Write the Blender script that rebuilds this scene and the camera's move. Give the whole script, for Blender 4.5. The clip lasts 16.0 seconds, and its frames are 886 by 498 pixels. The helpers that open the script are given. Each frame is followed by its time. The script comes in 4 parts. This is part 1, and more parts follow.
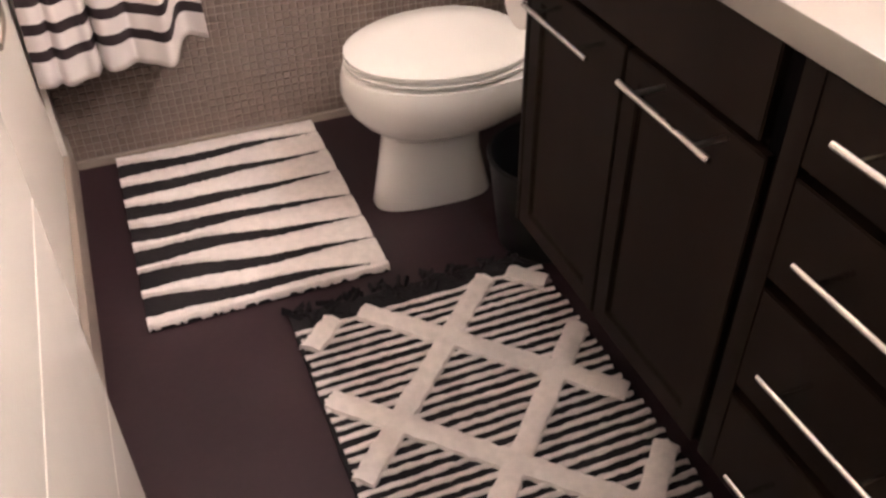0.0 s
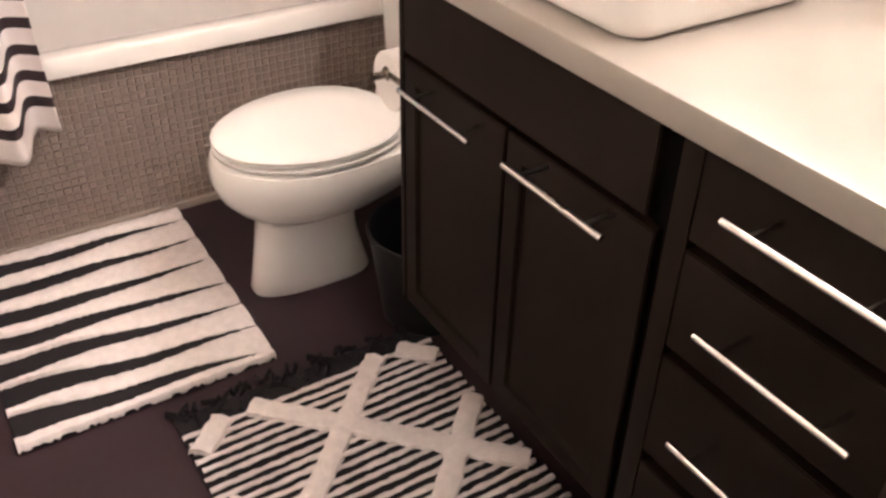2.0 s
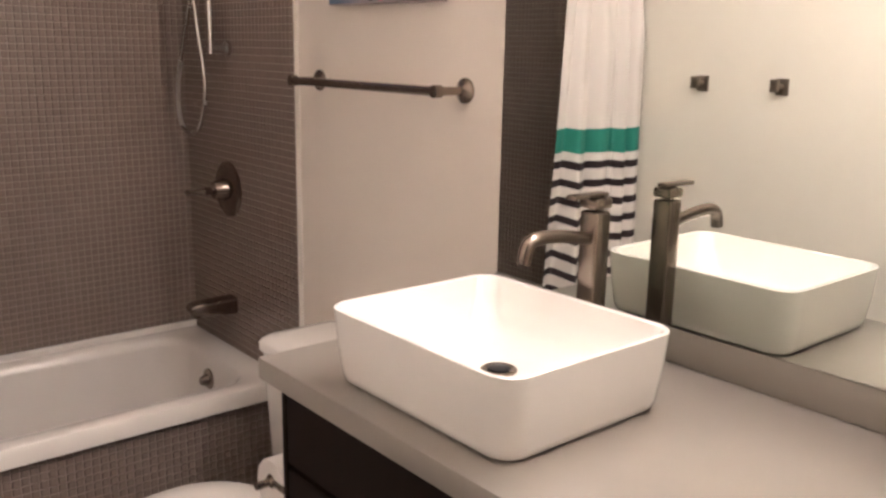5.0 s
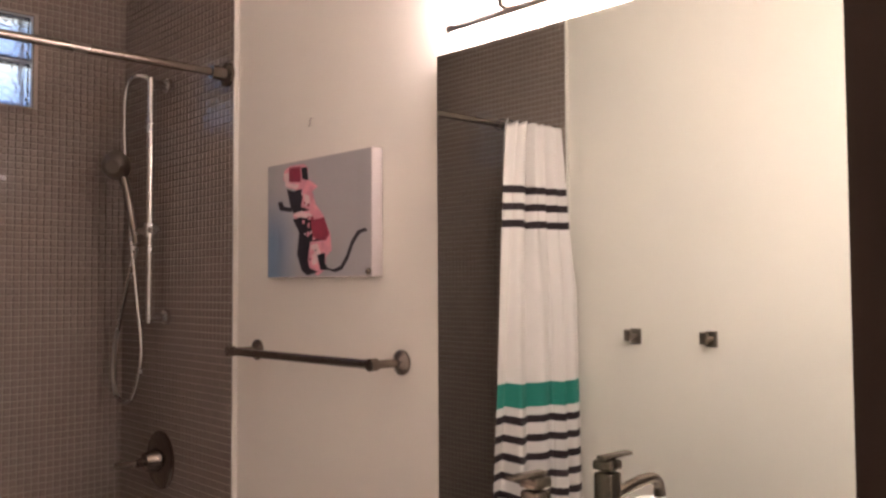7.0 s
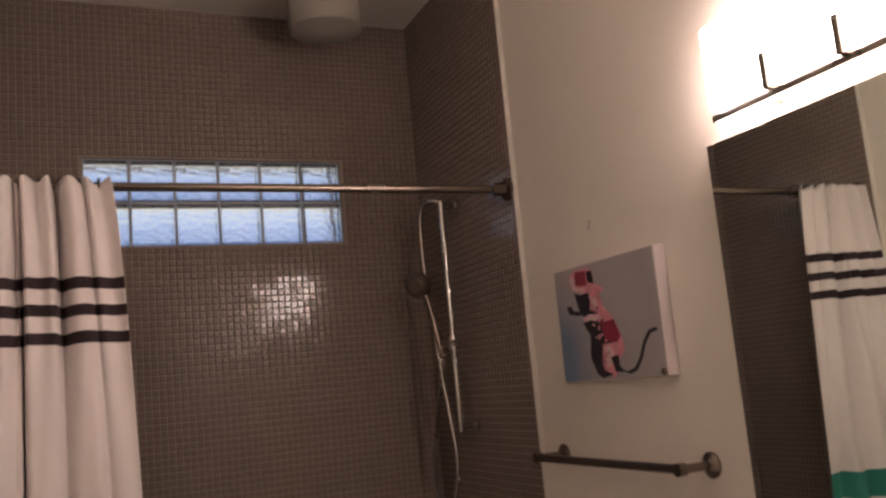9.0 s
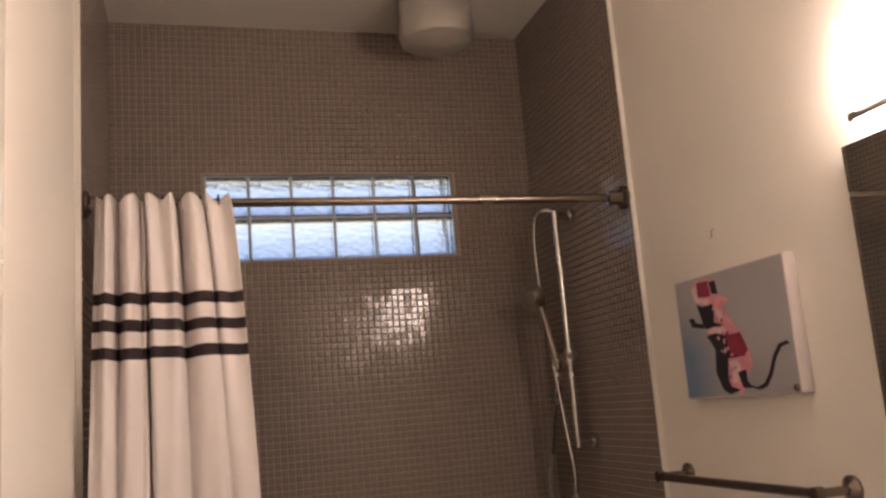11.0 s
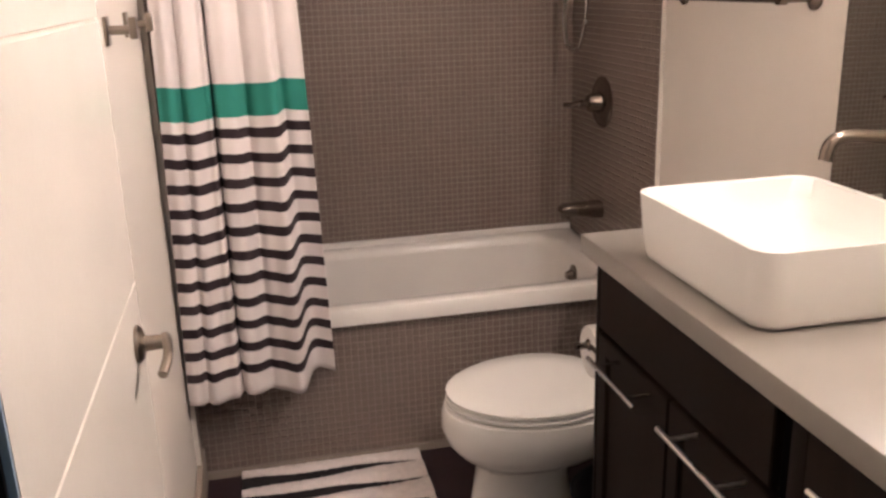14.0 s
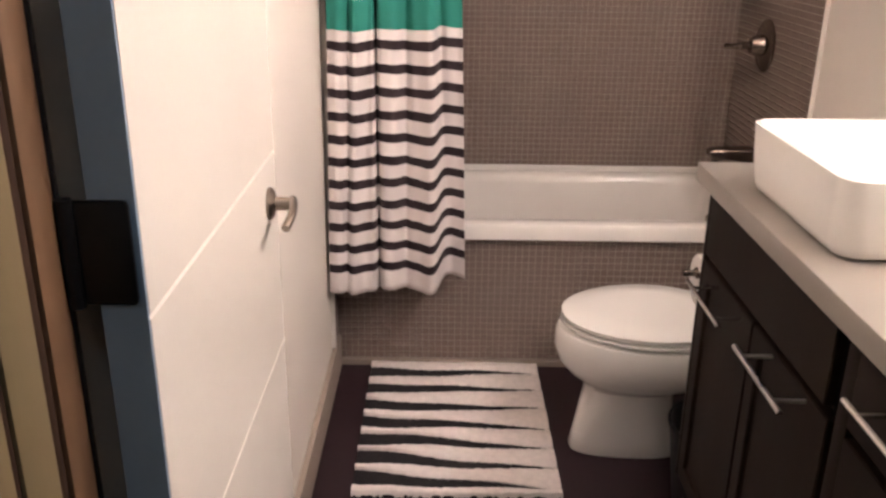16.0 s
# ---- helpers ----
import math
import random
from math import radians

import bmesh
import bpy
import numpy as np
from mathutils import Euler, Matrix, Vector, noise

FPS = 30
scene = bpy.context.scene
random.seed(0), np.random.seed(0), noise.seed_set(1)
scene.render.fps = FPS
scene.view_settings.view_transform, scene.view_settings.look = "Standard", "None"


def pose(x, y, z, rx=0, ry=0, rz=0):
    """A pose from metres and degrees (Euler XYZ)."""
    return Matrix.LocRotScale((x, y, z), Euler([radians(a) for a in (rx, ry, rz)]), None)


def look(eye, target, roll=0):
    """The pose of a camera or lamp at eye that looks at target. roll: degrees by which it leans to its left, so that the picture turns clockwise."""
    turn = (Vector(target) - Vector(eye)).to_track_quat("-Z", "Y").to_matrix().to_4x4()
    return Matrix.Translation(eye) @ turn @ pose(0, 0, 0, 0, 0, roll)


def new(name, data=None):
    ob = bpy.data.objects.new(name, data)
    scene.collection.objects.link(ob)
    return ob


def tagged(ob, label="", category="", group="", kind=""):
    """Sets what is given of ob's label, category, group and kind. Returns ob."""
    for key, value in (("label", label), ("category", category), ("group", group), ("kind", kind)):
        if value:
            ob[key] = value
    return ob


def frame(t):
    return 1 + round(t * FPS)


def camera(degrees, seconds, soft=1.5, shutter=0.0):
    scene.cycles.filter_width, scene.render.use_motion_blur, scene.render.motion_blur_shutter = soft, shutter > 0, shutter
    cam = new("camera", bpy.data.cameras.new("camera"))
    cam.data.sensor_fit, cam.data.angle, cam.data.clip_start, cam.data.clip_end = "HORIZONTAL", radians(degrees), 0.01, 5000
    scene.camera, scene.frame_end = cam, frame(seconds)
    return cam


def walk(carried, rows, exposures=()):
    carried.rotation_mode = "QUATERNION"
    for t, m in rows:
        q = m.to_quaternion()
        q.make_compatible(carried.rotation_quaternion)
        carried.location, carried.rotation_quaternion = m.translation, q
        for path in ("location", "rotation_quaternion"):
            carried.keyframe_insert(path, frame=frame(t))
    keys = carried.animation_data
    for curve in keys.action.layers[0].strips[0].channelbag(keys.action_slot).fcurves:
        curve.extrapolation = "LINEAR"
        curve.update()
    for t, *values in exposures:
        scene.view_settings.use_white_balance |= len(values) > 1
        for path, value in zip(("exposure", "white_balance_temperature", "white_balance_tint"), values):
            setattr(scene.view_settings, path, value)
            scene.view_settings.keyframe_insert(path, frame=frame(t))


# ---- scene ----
cam = camera(54.0, 16.0, soft=2.6)
PATH = [
    (0, (0.291, 0.491, 1.257), (0.853, 1.936, -0.007), -0.7),
    (0.5, (0.258, 0.536, 1.251), (0.957, 1.825, -0.109), 0.2),
    (1, (0.255, 0.538, 1.259), (1.052, 1.805, -0.068), 0.8),
    (1.5, (0.26, 0.542, 1.266), (1.106, 1.843, 0.005), 0.9),
    (2, (0.268, 0.542, 1.282), (1.143, 1.919, 0.126), 1.1),
    (2.5, (0.271, 0.543, 1.292), (1.176, 1.978, 0.232), 1.2),
    (3, (0.271, 0.542, 1.303), (1.214, 2.02, 0.341), 1.4),
    (3.5, (0.269, 0.54, 1.325), (1.263, 2.05, 0.471), 1.0),
    (4, (0.258, 0.543, 1.352), (1.356, 2.053, 0.635), 0.9),
    (4.2, (0.26, 0.546, 1.358), (1.402, 2.05, 0.7), 1.2),
    (6.3, (0.3, 0.538, 1.433), (1.638, 2.016, 1.286), -0.0),
    (6.5, (0.284, 0.538, 1.431), (1.641, 2.005, 1.338), 0.1),
    (7, (0.294, 0.534, 1.458), (1.663, 1.99, 1.548), -0.3),
    (7.5, (0.289, 0.512, 1.492), (1.664, 1.948, 1.713), -1.6),
    (8, (0.302, 0.505, 1.502), (1.595, 2.012, 1.739), -3.7),
    (8.5, (0.322, 0.51, 1.497), (1.404, 2.173, 1.751), -4.5),
    (9, (0.307, 0.494, 1.508), (1.106, 2.303, 1.813), -5.2),
    (9.2, (0.313, 0.495, 1.521), (1.012, 2.336, 1.869), -5.3),
    (11.3, (0.325, 0.525, 1.51), (0.88, 2.43, 1.858), -4.6),
    (11.5, (0.331, 0.524, 1.506), (0.889, 2.425, 1.778), -4.4),
    (12, (0.335, 0.489, 1.478), (0.891, 2.407, 1.583), -3.3),
    (12.5, (0.348, 0.469, 1.449), (0.871, 2.398, 1.364), -3.0),
    (13, (0.31, 0.425, 1.406), (0.813, 2.342, 1.132), -3.4),
    (13.5, (0.312, 0.351, 1.376), (0.772, 2.24, 0.906), -3.0),
    (14, (0.321, 0.271, 1.365), (0.717, 2.14, 0.774), -1.8),
    (14.5, (0.363, 0.22, 1.354), (0.673, 2.096, 0.733), 0.0),
    (15, (0.406, 0.162, 1.345), (0.571, 2.037, 0.669), 0.5),
    (15.5, (0.415, 0.148, 1.342), (0.506, 2.016, 0.633), 0.2),
    (16, (0.404, 0.122, 1.334), (0.41, 1.991, 0.624), 0.8),
]
EXPOSURES = [
    (0.0, 1.86, 6400, 14), (0.5, 2.03, 6400, 14), (1.5, 2.10, 6400, 13), (3.0, 1.80, 6400, 13), (4.0, 1.27, 6450, 13), (6.5, 1.1, 6150, 13), (7.0, 0.8, 6400, 16), (7.5, 0.1, 6450, 17), (8.0, -0.25, 6550, 18),
    (8.5, -0.75, 6700, 18), (9.0, -0.25, 7050, 19), (11.5, 0.38, 7300, 14), (12.5, 0.76, 7300, 13), (13.5, 1.15, 6600, 14), (14.5, 1.25, 6500, 14), (16.0, 1.47, 6450, 15)]
walk(cam, [(t, look(eye, target, roll)) for t, eye, target, roll in PATH], EXPOSURES)

# ---- world and lamps ----
world = bpy.data.worlds.new("world")
scene.world = world
world.use_nodes = True
wn = world.node_tree.nodes
sky = wn.new("ShaderNodeTexSky")
sky.sky_type, sky.sun_disc = "NISHITA", False
sky.sun_elevation, sky.sun_rotation = radians(38), radians(200)
world.node_tree.links.new(sky.outputs[0], wn["Background"].inputs[0])
wn["Background"].inputs[1].default_value = 0.16
SHADE_GLOW = 21.0
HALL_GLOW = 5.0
down = bpy.data.lights.new("vanity_lamp_opening", "AREA")
down.shape, down.size, down.size_y, down.energy, down.color = "RECTANGLE", 0.92, 0.022, 2.3, (1.0, 0.875, 0.83)
down_lamp = new("vanity_lamp_opening", down)
down_lamp.matrix_world = look((1.376, 1.215, 1.918), (0.20, 1.245, 1.05))


# ---- materials ----
def shader(name):
    m = bpy.data.materials.new(name)
    m.use_nodes = True
    return m, m.node_tree.nodes, m.node_tree.links, m.node_tree.nodes["Principled BSDF"]


def surface(name, colour, rough=0.5, metal=0.0, vary=0.12, scale=6.0, grain=180.0, bump=0.05, stretch=(1, 1, 1),
            island=0.0, coat=0.0, rough_vary=0.1, ior=1.45):
    """Base colour varied by a broad noise and a fine one, with fine relief."""
    m, n, l, b = shader(name)
    co = n.new("ShaderNodeTexCoord")
    mp = n.new("ShaderNodeMapping")
    mp.inputs["Scale"].default_value = stretch
    l.new(co.outputs["Object"], mp.inputs[0])
    broad, fine = n.new("ShaderNodeTexNoise"), n.new("ShaderNodeTexNoise")
    broad.inputs["Scale"].default_value, fine.inputs["Scale"].default_value = scale, grain
    broad.inputs["Detail"].default_value = 4
    for t in (broad, fine):
        l.new(mp.outputs[0], t.inputs["Vector"])
    add = n.new("ShaderNodeMath")
    add.operation = "MULTIPLY_ADD"
    add.inputs[1].default_value = 0.4
    l.new(fine.outputs[0], add.inputs[0])
    l.new(broad.outputs[0], add.inputs[2])
    value = add.outputs[0]
    if island:
        geo = n.new("ShaderNodeNewGeometry")
        more = n.new("ShaderNodeMath")
        more.operation = "MULTIPLY_ADD"
        more.inputs[1].default_value = island
        l.new(geo.outputs["Random Per Island"], more.inputs[0])
        l.new(value, more.inputs[2])
        value = more.outputs[0]
        info, extra = n.new("ShaderNodeObjectInfo"), n.new("ShaderNodeMath")
        extra.operation = "MULTIPLY_ADD"
        extra.inputs[1].default_value = island * 0.4
        l.new(info.outputs["Random"], extra.inputs[0])
        l.new(value, extra.inputs[2])
        value = extra.outputs[0]
    ramp = n.new("ShaderNodeMapRange")
    ramp.inputs[1].default_value, ramp.inputs[2].default_value = 0.3, 1.1 + island
    ramp.inputs[3].default_value, ramp.inputs[4].default_value = 1 - vary, 1 + vary
    l.new(value, ramp.inputs[0])
    mul = n.new("ShaderNodeVectorMath")
    mul.operation = "SCALE"
    mul.inputs[0].default_value = colour
    l.new(ramp.outputs[0], mul.inputs["Scale"])
    l.new(mul.outputs[0], b.inputs["Base Color"])
    rr = n.new("ShaderNodeMapRange")
    rr.inputs[3].default_value, rr.inputs[4].default_value = max(0.02, rough - rough_vary), min(1, rough + rough_vary)
    l.new(broad.outputs[0], rr.inputs[0])
    l.new(rr.outputs[0], b.inputs["Roughness"])
    b.inputs["Metallic"].default_value = metal
    b.inputs["Coat Weight"].default_value = coat
    b.inputs["IOR"].default_value = ior
    bp = n.new("ShaderNodeBump")
    bp.inputs["Strength"].default_value, bp.inputs["Distance"].default_value = bump, 0.002
    l.new(fine.outputs[0], bp.inputs["Height"])
    l.new(bp.outputs[0], b.inputs["Normal"])
    return m


def glow(name, colour, strength):
    m, n, l, b = shader(name)
    b.inputs["Base Color"].default_value = (*colour, 1)
    b.inputs["Emission Color"].default_value = (*colour, 1)
    b.inputs["Emission Strength"].default_value = strength
    return m


PAINT = surface("wall_paint", (0.80, 0.745, 0.675), 0.55, vary=0.03, scale=2, grain=260, bump=0.12)
CEILING = surface("ceiling_paint", (0.72, 0.68, 0.62), 0.8, vary=0.03, scale=2, bump=0.1)
DOORPAINT = surface("door_paint", (0.80, 0.75, 0.67), 0.22, vary=0.03, scale=3, grain=120, bump=0.05)
BLUEEDGE = surface("blue_grey_edge", (0.30, 0.42, 0.55), 0.5, vary=0.08)
TILE = surface("mosaic_glaze", (0.245, 0.192, 0.164), 0.10, vary=0.12, scale=3, grain=60, bump=0.04, island=0.5, rough_vary=0.06)
GROUT = surface("grout", (0.35, 0.293, 0.255), 0.85, vary=0.15, bump=0.3)
FLOOR = surface("dark_floor", (0.030, 0.0145, 0.0185), 0.42, vary=0.35, scale=3, grain=70, bump=0.08, rough_vary=0.12)
ESPRESSO = surface("espresso_wood", (0.0125, 0.0070, 0.0046), 0.55, vary=0.25, scale=5, grain=40, bump=0.08, stretch=(1, 1, 0.12), ior=1.2)
# near-black colour that stands in for the shade inside the cabinet gap
GAPSHADE = surface("gap_shade", (0.0025, 0.002, 0.002), 0.9, ior=1.15)
QUARTZ = surface("grey_quartz", (0.285, 0.262, 0.232), 0.3, vary=0.035, scale=14, grain=420, bump=0.02, rough_vary=0.02)
PORCELAIN = surface("white_porcelain", (0.86, 0.84, 0.80), 0.12, vary=0.015, scale=3, bump=0.0, coat=0.3, rough_vary=0.04)
ACRYLIC = surface("tub_enamel", (0.82, 0.79, 0.75), 0.18, vary=0.02, scale=3, bump=0.0, rough_vary=0.05)
STEEL = surface("brushed_steel", (0.62, 0.60, 0.57), 0.26, metal=1.0, vary=0.06, grain=300, bump=0.03)
NICKEL = surface("brushed_nickel", (0.31, 0.265, 0.225), 0.3, metal=1.0, vary=0.08, grain=300, bump=0.03)
BRONZE = surface("dark_brushed_nickel", (0.25, 0.208, 0.175), 0.24, metal=1.0, vary=0.12, scale=12, grain=300, bump=0.03)
BINPLASTIC = surface("black_plastic", (0.0045, 0.0045, 0.0055), 0.45, vary=0.2, scale=8, grain=120, bump=0.05)
WHITEYARN = surface("white_pile", (0.86, 0.79, 0.76), 0.95, vary=0.14, scale=60, grain=500, bump=1.0)
BLACKYARN = surface("black_pile", (0.015, 0.012, 0.014), 0.95, vary=0.3, scale=60, grain=500, bump=1.0)
BASEBOARD = surface("taupe_baseboard", (0.36, 0.30, 0.25), 0.45, vary=0.06)
BROWNWOOD = surface("dark_brown_wood", (0.040, 0.021, 0.013), 0.6, vary=0.3, scale=6, grain=60, stretch=(1, 1, 0.1), ior=1.25)
TANWOOD = surface("tan_wood", (0.17, 0.095, 0.05), 0.5, vary=0.25, scale=6, grain=70, stretch=(1, 1, 0.08))
YELLOWWOOD = surface("yellow_wood", (0.19, 0.145, 0.075), 0.5, vary=0.25, scale=6, grain=70, stretch=(1, 1, 0.08))
BLACKMETAL = surface("black_iron", (0.012, 0.012, 0.013), 0.4, metal=0.3)
PAPER = surface("tissue_paper", (0.80, 0.77, 0.74), 0.95, vary=0.03, bump=0.4)
CANVAS_EDGE = surface("canvas_edge", (0.50, 0.44, 0.42), 0.8, bump=0.3, grain=600)
PRINT_BLUE = (0.16, 0.23, 0.34)
PRINT_GREY = surface("print_grey", (0.40, 0.375, 0.385), 0.6, vary=0.16, scale=4, grain=500, bump=0.15)
PRINT_PINK = surface("print_pink", (0.72, 0.30, 0.36), 0.6, vary=0.35, scale=40, grain=500)
PRINT_RED = surface("print_red", (0.30, 0.03, 0.06), 0.6, vary=0.35, scale=40)
PRINT_DARK = surface("print_dark", (0.02, 0.014, 0.022), 0.6, vary=0.3, scale=30)
PRINT_PALE = surface("print_pale", (0.74, 0.52, 0.54), 0.6, vary=0.2, scale=40)
MORTAR = surface("pale_mortar", (0.55, 0.60, 0.68), 0.8)
HALLPAINT = surface("hall_paint", (0.55, 0.52, 0.48), 0.7, vary=0.04)
SHADE = glow("lit_frosted_glass", (1.0, 0.875, 0.83), SHADE_GLOW)
# cool glow of the added fill in the passage
HALLFILL = glow("hall_fill_glow", (0.78, 0.89, 1.0), HALL_GLOW)

MIRROR, _n, _l, _b = shader("mirror_silver")
_b.inputs["Base Color"].default_value = (0.80, 0.84, 0.78, 1)
_b.inputs["Metallic"].default_value, _b.inputs["Roughness"].default_value = 1.0, 0.015

GLASSBLOCK, _n, _l, _b = shader("glass_block")
_b.inputs["Base Color"].default_value = (0.92, 0.90, 1.0, 1)
_b.inputs["Transmission Weight"].default_value, _b.inputs["Roughness"].default_value = 1.0, 0.24
_t, _p = _n.new("ShaderNodeTexNoise"), _n.new("ShaderNodeBump")
_t.inputs["Scale"].default_value = 7
_p.inputs["Strength"].default_value, _p.inputs["Distance"].default_value = 0.2, 0.02
_l.new(_t.outputs[0], _p.inputs["Height"])
_l.new(_p.outputs[0], _b.inputs["Normal"])

LAMPGLASS, _n, _l, _b = shader("clear_lamp_glass")
_b.inputs["Base Color"].default_value = (0.92, 0.88, 0.82, 1)
_b.inputs["Transmission Weight"].default_value, _b.inputs["Roughness"].default_value = 0.75, 0.25


def printed_ground(m):
    """A blue wash that fades out over the grey of the print, from its lower far corner."""
    n, l = m.node_tree.nodes, m.node_tree.links
    b = n["Principled BSDF"]
    grey = b.inputs["Base Color"].links[0].from_socket
    co, sep = n.new("ShaderNodeTexCoord"), n.new("ShaderNodeSeparateXYZ")
    l.new(co.outputs["Object"], sep.inputs[0])
    fades = []
    for axis, start, end in ((1, 2.16, 2.30), (2, 1.70, 1.56)):
        f = n.new("ShaderNodeMapRange")
        f.interpolation_type = "SMOOTHSTEP"
        f.inputs[1].default_value, f.inputs[2].default_value = start, end
        l.new(sep.outputs[axis], f.inputs[0])
        fades.append(f.outputs[0])
    both, mix = n.new("ShaderNodeMath"), n.new("ShaderNodeMix")
    both.operation, mix.data_type = "MULTIPLY", "RGBA"
    l.new(fades[0], both.inputs[0])
    l.new(fades[1], both.inputs[1])
    l.new(both.outputs[0], mix.inputs[0])
    l.new(grey, mix.inputs[6])
    mix.inputs[7].default_value = (*PRINT_BLUE, 1)
    l.new(mix.outputs[2], b.inputs["Base Color"])


printed_ground(PRINT_GREY)


def curtain_cloth():
    """White cloth with woven bands: three dark ones, a broad teal one, and eleven dark ones below it."""
    m, n, l, b = shader("striped_curtain_cloth")
    co, sep = n.new("ShaderNodeTexCoord"), n.new("ShaderNodeSeparateXYZ")
    wob, sc = n.new("ShaderNodeTexNoise"), n.new("ShaderNodeMath")
    wob.inputs["Scale"].default_value = 9
    l.new(co.outputs["Object"], wob.inputs["Vector"])
    length, top = n.new("ShaderNodeVectorMath"), n.new("ShaderNodeVectorMath")
    length.operation, top.operation = "MULTIPLY", "ADD"
    length.inputs[1].default_value, top.inputs[1].default_value = (1, 1.7, 0), (0, 0.32, 0)
    l.new(co.outputs["UV"], length.inputs[0])
    l.new(length.outputs[0], top.inputs[0])
    l.new(top.outputs[0], sep.inputs[0])
    sc.operation = "MULTIPLY_ADD"
    sc.inputs[1].default_value = 0.010
    l.new(wob.outputs[0], sc.inputs[0])
    l.new(sep.outputs[1], sc.inputs[2])

    def band(centre, half):
        c = n.new("ShaderNodeMath")
        c.operation = "COMPARE"
        c.inputs[1].default_value, c.inputs[2].default_value = centre + 0.005, half
        l.new(sc.outputs[0], c.inputs[0])
        return c.outputs[0]

    def joined(outs):
        total = outs[0]
        for o in outs[1:]:
            a = n.new("ShaderNodeMath")
            a.operation = "MAXIMUM"
            l.new(total, a.inputs[0])
            l.new(o, a.inputs[1])
            total = a.outputs[0]
        return total

    dark = joined([band(1.788 - 0.0585 * k, 0.0125) for k in range(3)] + [band(1.020 - 0.0625 * k, 0.0125) for k in range(11)])
    teal = band(1.100, 0.040)
    first, second = n.new("ShaderNodeMix"), n.new("ShaderNodeMix")
    for mix in (first, second):
        mix.data_type = "RGBA"
    first.inputs[6].default_value, first.inputs[7].default_value = (0.78, 0.72, 0.70, 1), (0.02, 0.235, 0.185, 1)
    l.new(teal, first.inputs[0])
    second.inputs[7].default_value = (0.030, 0.017, 0.020, 1)
    l.new(first.outputs[2], second.inputs[6])
    l.new(dark, second.inputs[0])
    l.new(second.outputs[2], b.inputs["Base Color"])
    b.inputs["Roughness"].default_value = 0.85
    weave, bp = n.new("ShaderNodeTexNoise"), n.new("ShaderNodeBump")
    weave.inputs["Scale"].default_value = 500
    bp.inputs["Strength"].default_value, bp.inputs["Distance"].default_value = 0.25, 0.001
    l.new(co.outputs["Object"], weave.inputs["Vector"])
    l.new(weave.outputs[0], bp.inputs["Height"])
    l.new(bp.outputs[0], b.inputs["Normal"])
    return m


CLOTH = curtain_cloth()


# ---- mesh helpers ----
def mesh_of(name, bm, material, smooth=False):
    me = bpy.data.meshes.new(name)
    bmesh.ops.recalc_face_normals(bm, faces=bm.faces)
    bm.to_mesh(me)
    bm.free()
    me.materials.append(material)
    if smooth:
        me.polygons.foreach_set("use_smooth", [True] * len(me.polygons))
        me.set_sharp_from_angle(angle=radians(40))
    return me


def thing(name, bm, material, label, category, group="", kind="", smooth=True):
    return tagged(new(name, mesh_of(name, bm, material, smooth)), label, category, group, kind)


def holder(name, place, label, category, group="", kind=""):
    ob = new(name)
    ob.location = place
    ob.empty_display_size = 0.05
    bpy.context.view_layer.update()
    return tagged(ob, label, category, group, kind)


def part(name, bm, material, parent, label="", kind="", smooth=True):
    ob = new(name, mesh_of(name, bm, material, smooth))
    bpy.context.view_layer.update()
    ob.parent = parent
    ob.matrix_parent_inverse = parent.matrix_world.inverted()
    return tagged(ob, label, kind=kind)


def structure(name, bm, material, label, category, smooth=False):
    return thing(name, bm, material, label, category, kind="structure", smooth=smooth)


def box(bm, x0, x1, y0, y1, z0, z1, bevel=0.0, seg=2):
    made = bmesh.ops.create_cube(bm, size=1)["verts"]
    for v in made:
        v.co = Vector((x0 + (v.co.x + 0.5) * (x1 - x0), y0 + (v.co.y + 0.5) * (y1 - y0), z0 + (v.co.z + 0.5) * (z1 - z0)))
    if bevel:
        edges = {e for v in made for e in v.link_edges}
        bmesh.ops.bevel(bm, geom=list(edges), offset=bevel, segments=seg, profile=0.5, affect="EDGES")
    return bm


def boxed(*a, bevel=0.0, seg=2):
    return box(bmesh.new(), *a, bevel=bevel, seg=seg)


def rod(bm, a, b, r, seg=20, r2=None):
    a, b = Vector(a), Vector(b)
    m = Matrix.Translation((a + b) / 2) @ (b - a).to_track_quat("Z", "Y").to_matrix().to_4x4()
    bmesh.ops.create_cone(bm, cap_ends=True, segments=seg, radius1=r, radius2=r if r2 is None else r2, depth=(b - a).length, matrix=m)
    return bm


def tube(bm, points, r, seg=10):
    """A round tube along a smooth line through the points."""
    pts = [Vector(p) for p in points]
    line = []
    for i in range(len(pts) - 1):
        p0, p1, p2, p3 = pts[max(i - 1, 0)], pts[i], pts[i + 1], pts[min(i + 2, len(pts) - 1)]
        for k in range(8):
            u = k / 8
            line.append(0.5 * (2 * p1 + (p2 - p0) * u + (2 * p0 - 5 * p1 + 4 * p2 - p3) * u * u + (3 * p1 - p0 - 3 * p2 + p3) * u ** 3))
    line.append(pts[-1])
    rings, side = [], None
    for i, p in enumerate(line):
        d = (line[min(i + 1, len(line) - 1)] - line[max(i - 1, 0)]).normalized()
        side = (Vector((0.3, 1, 0.2)) if side is None else side)
        side = (side - d * side.dot(d)).normalized()
        up = d.cross(side)
        rings.append([bm.verts.new(p + r * (math.cos(2 * math.pi * k / seg) * side + math.sin(2 * math.pi * k / seg) * up)) for k in range(seg)])
    skin(bm, rings, True, True)
    return bm


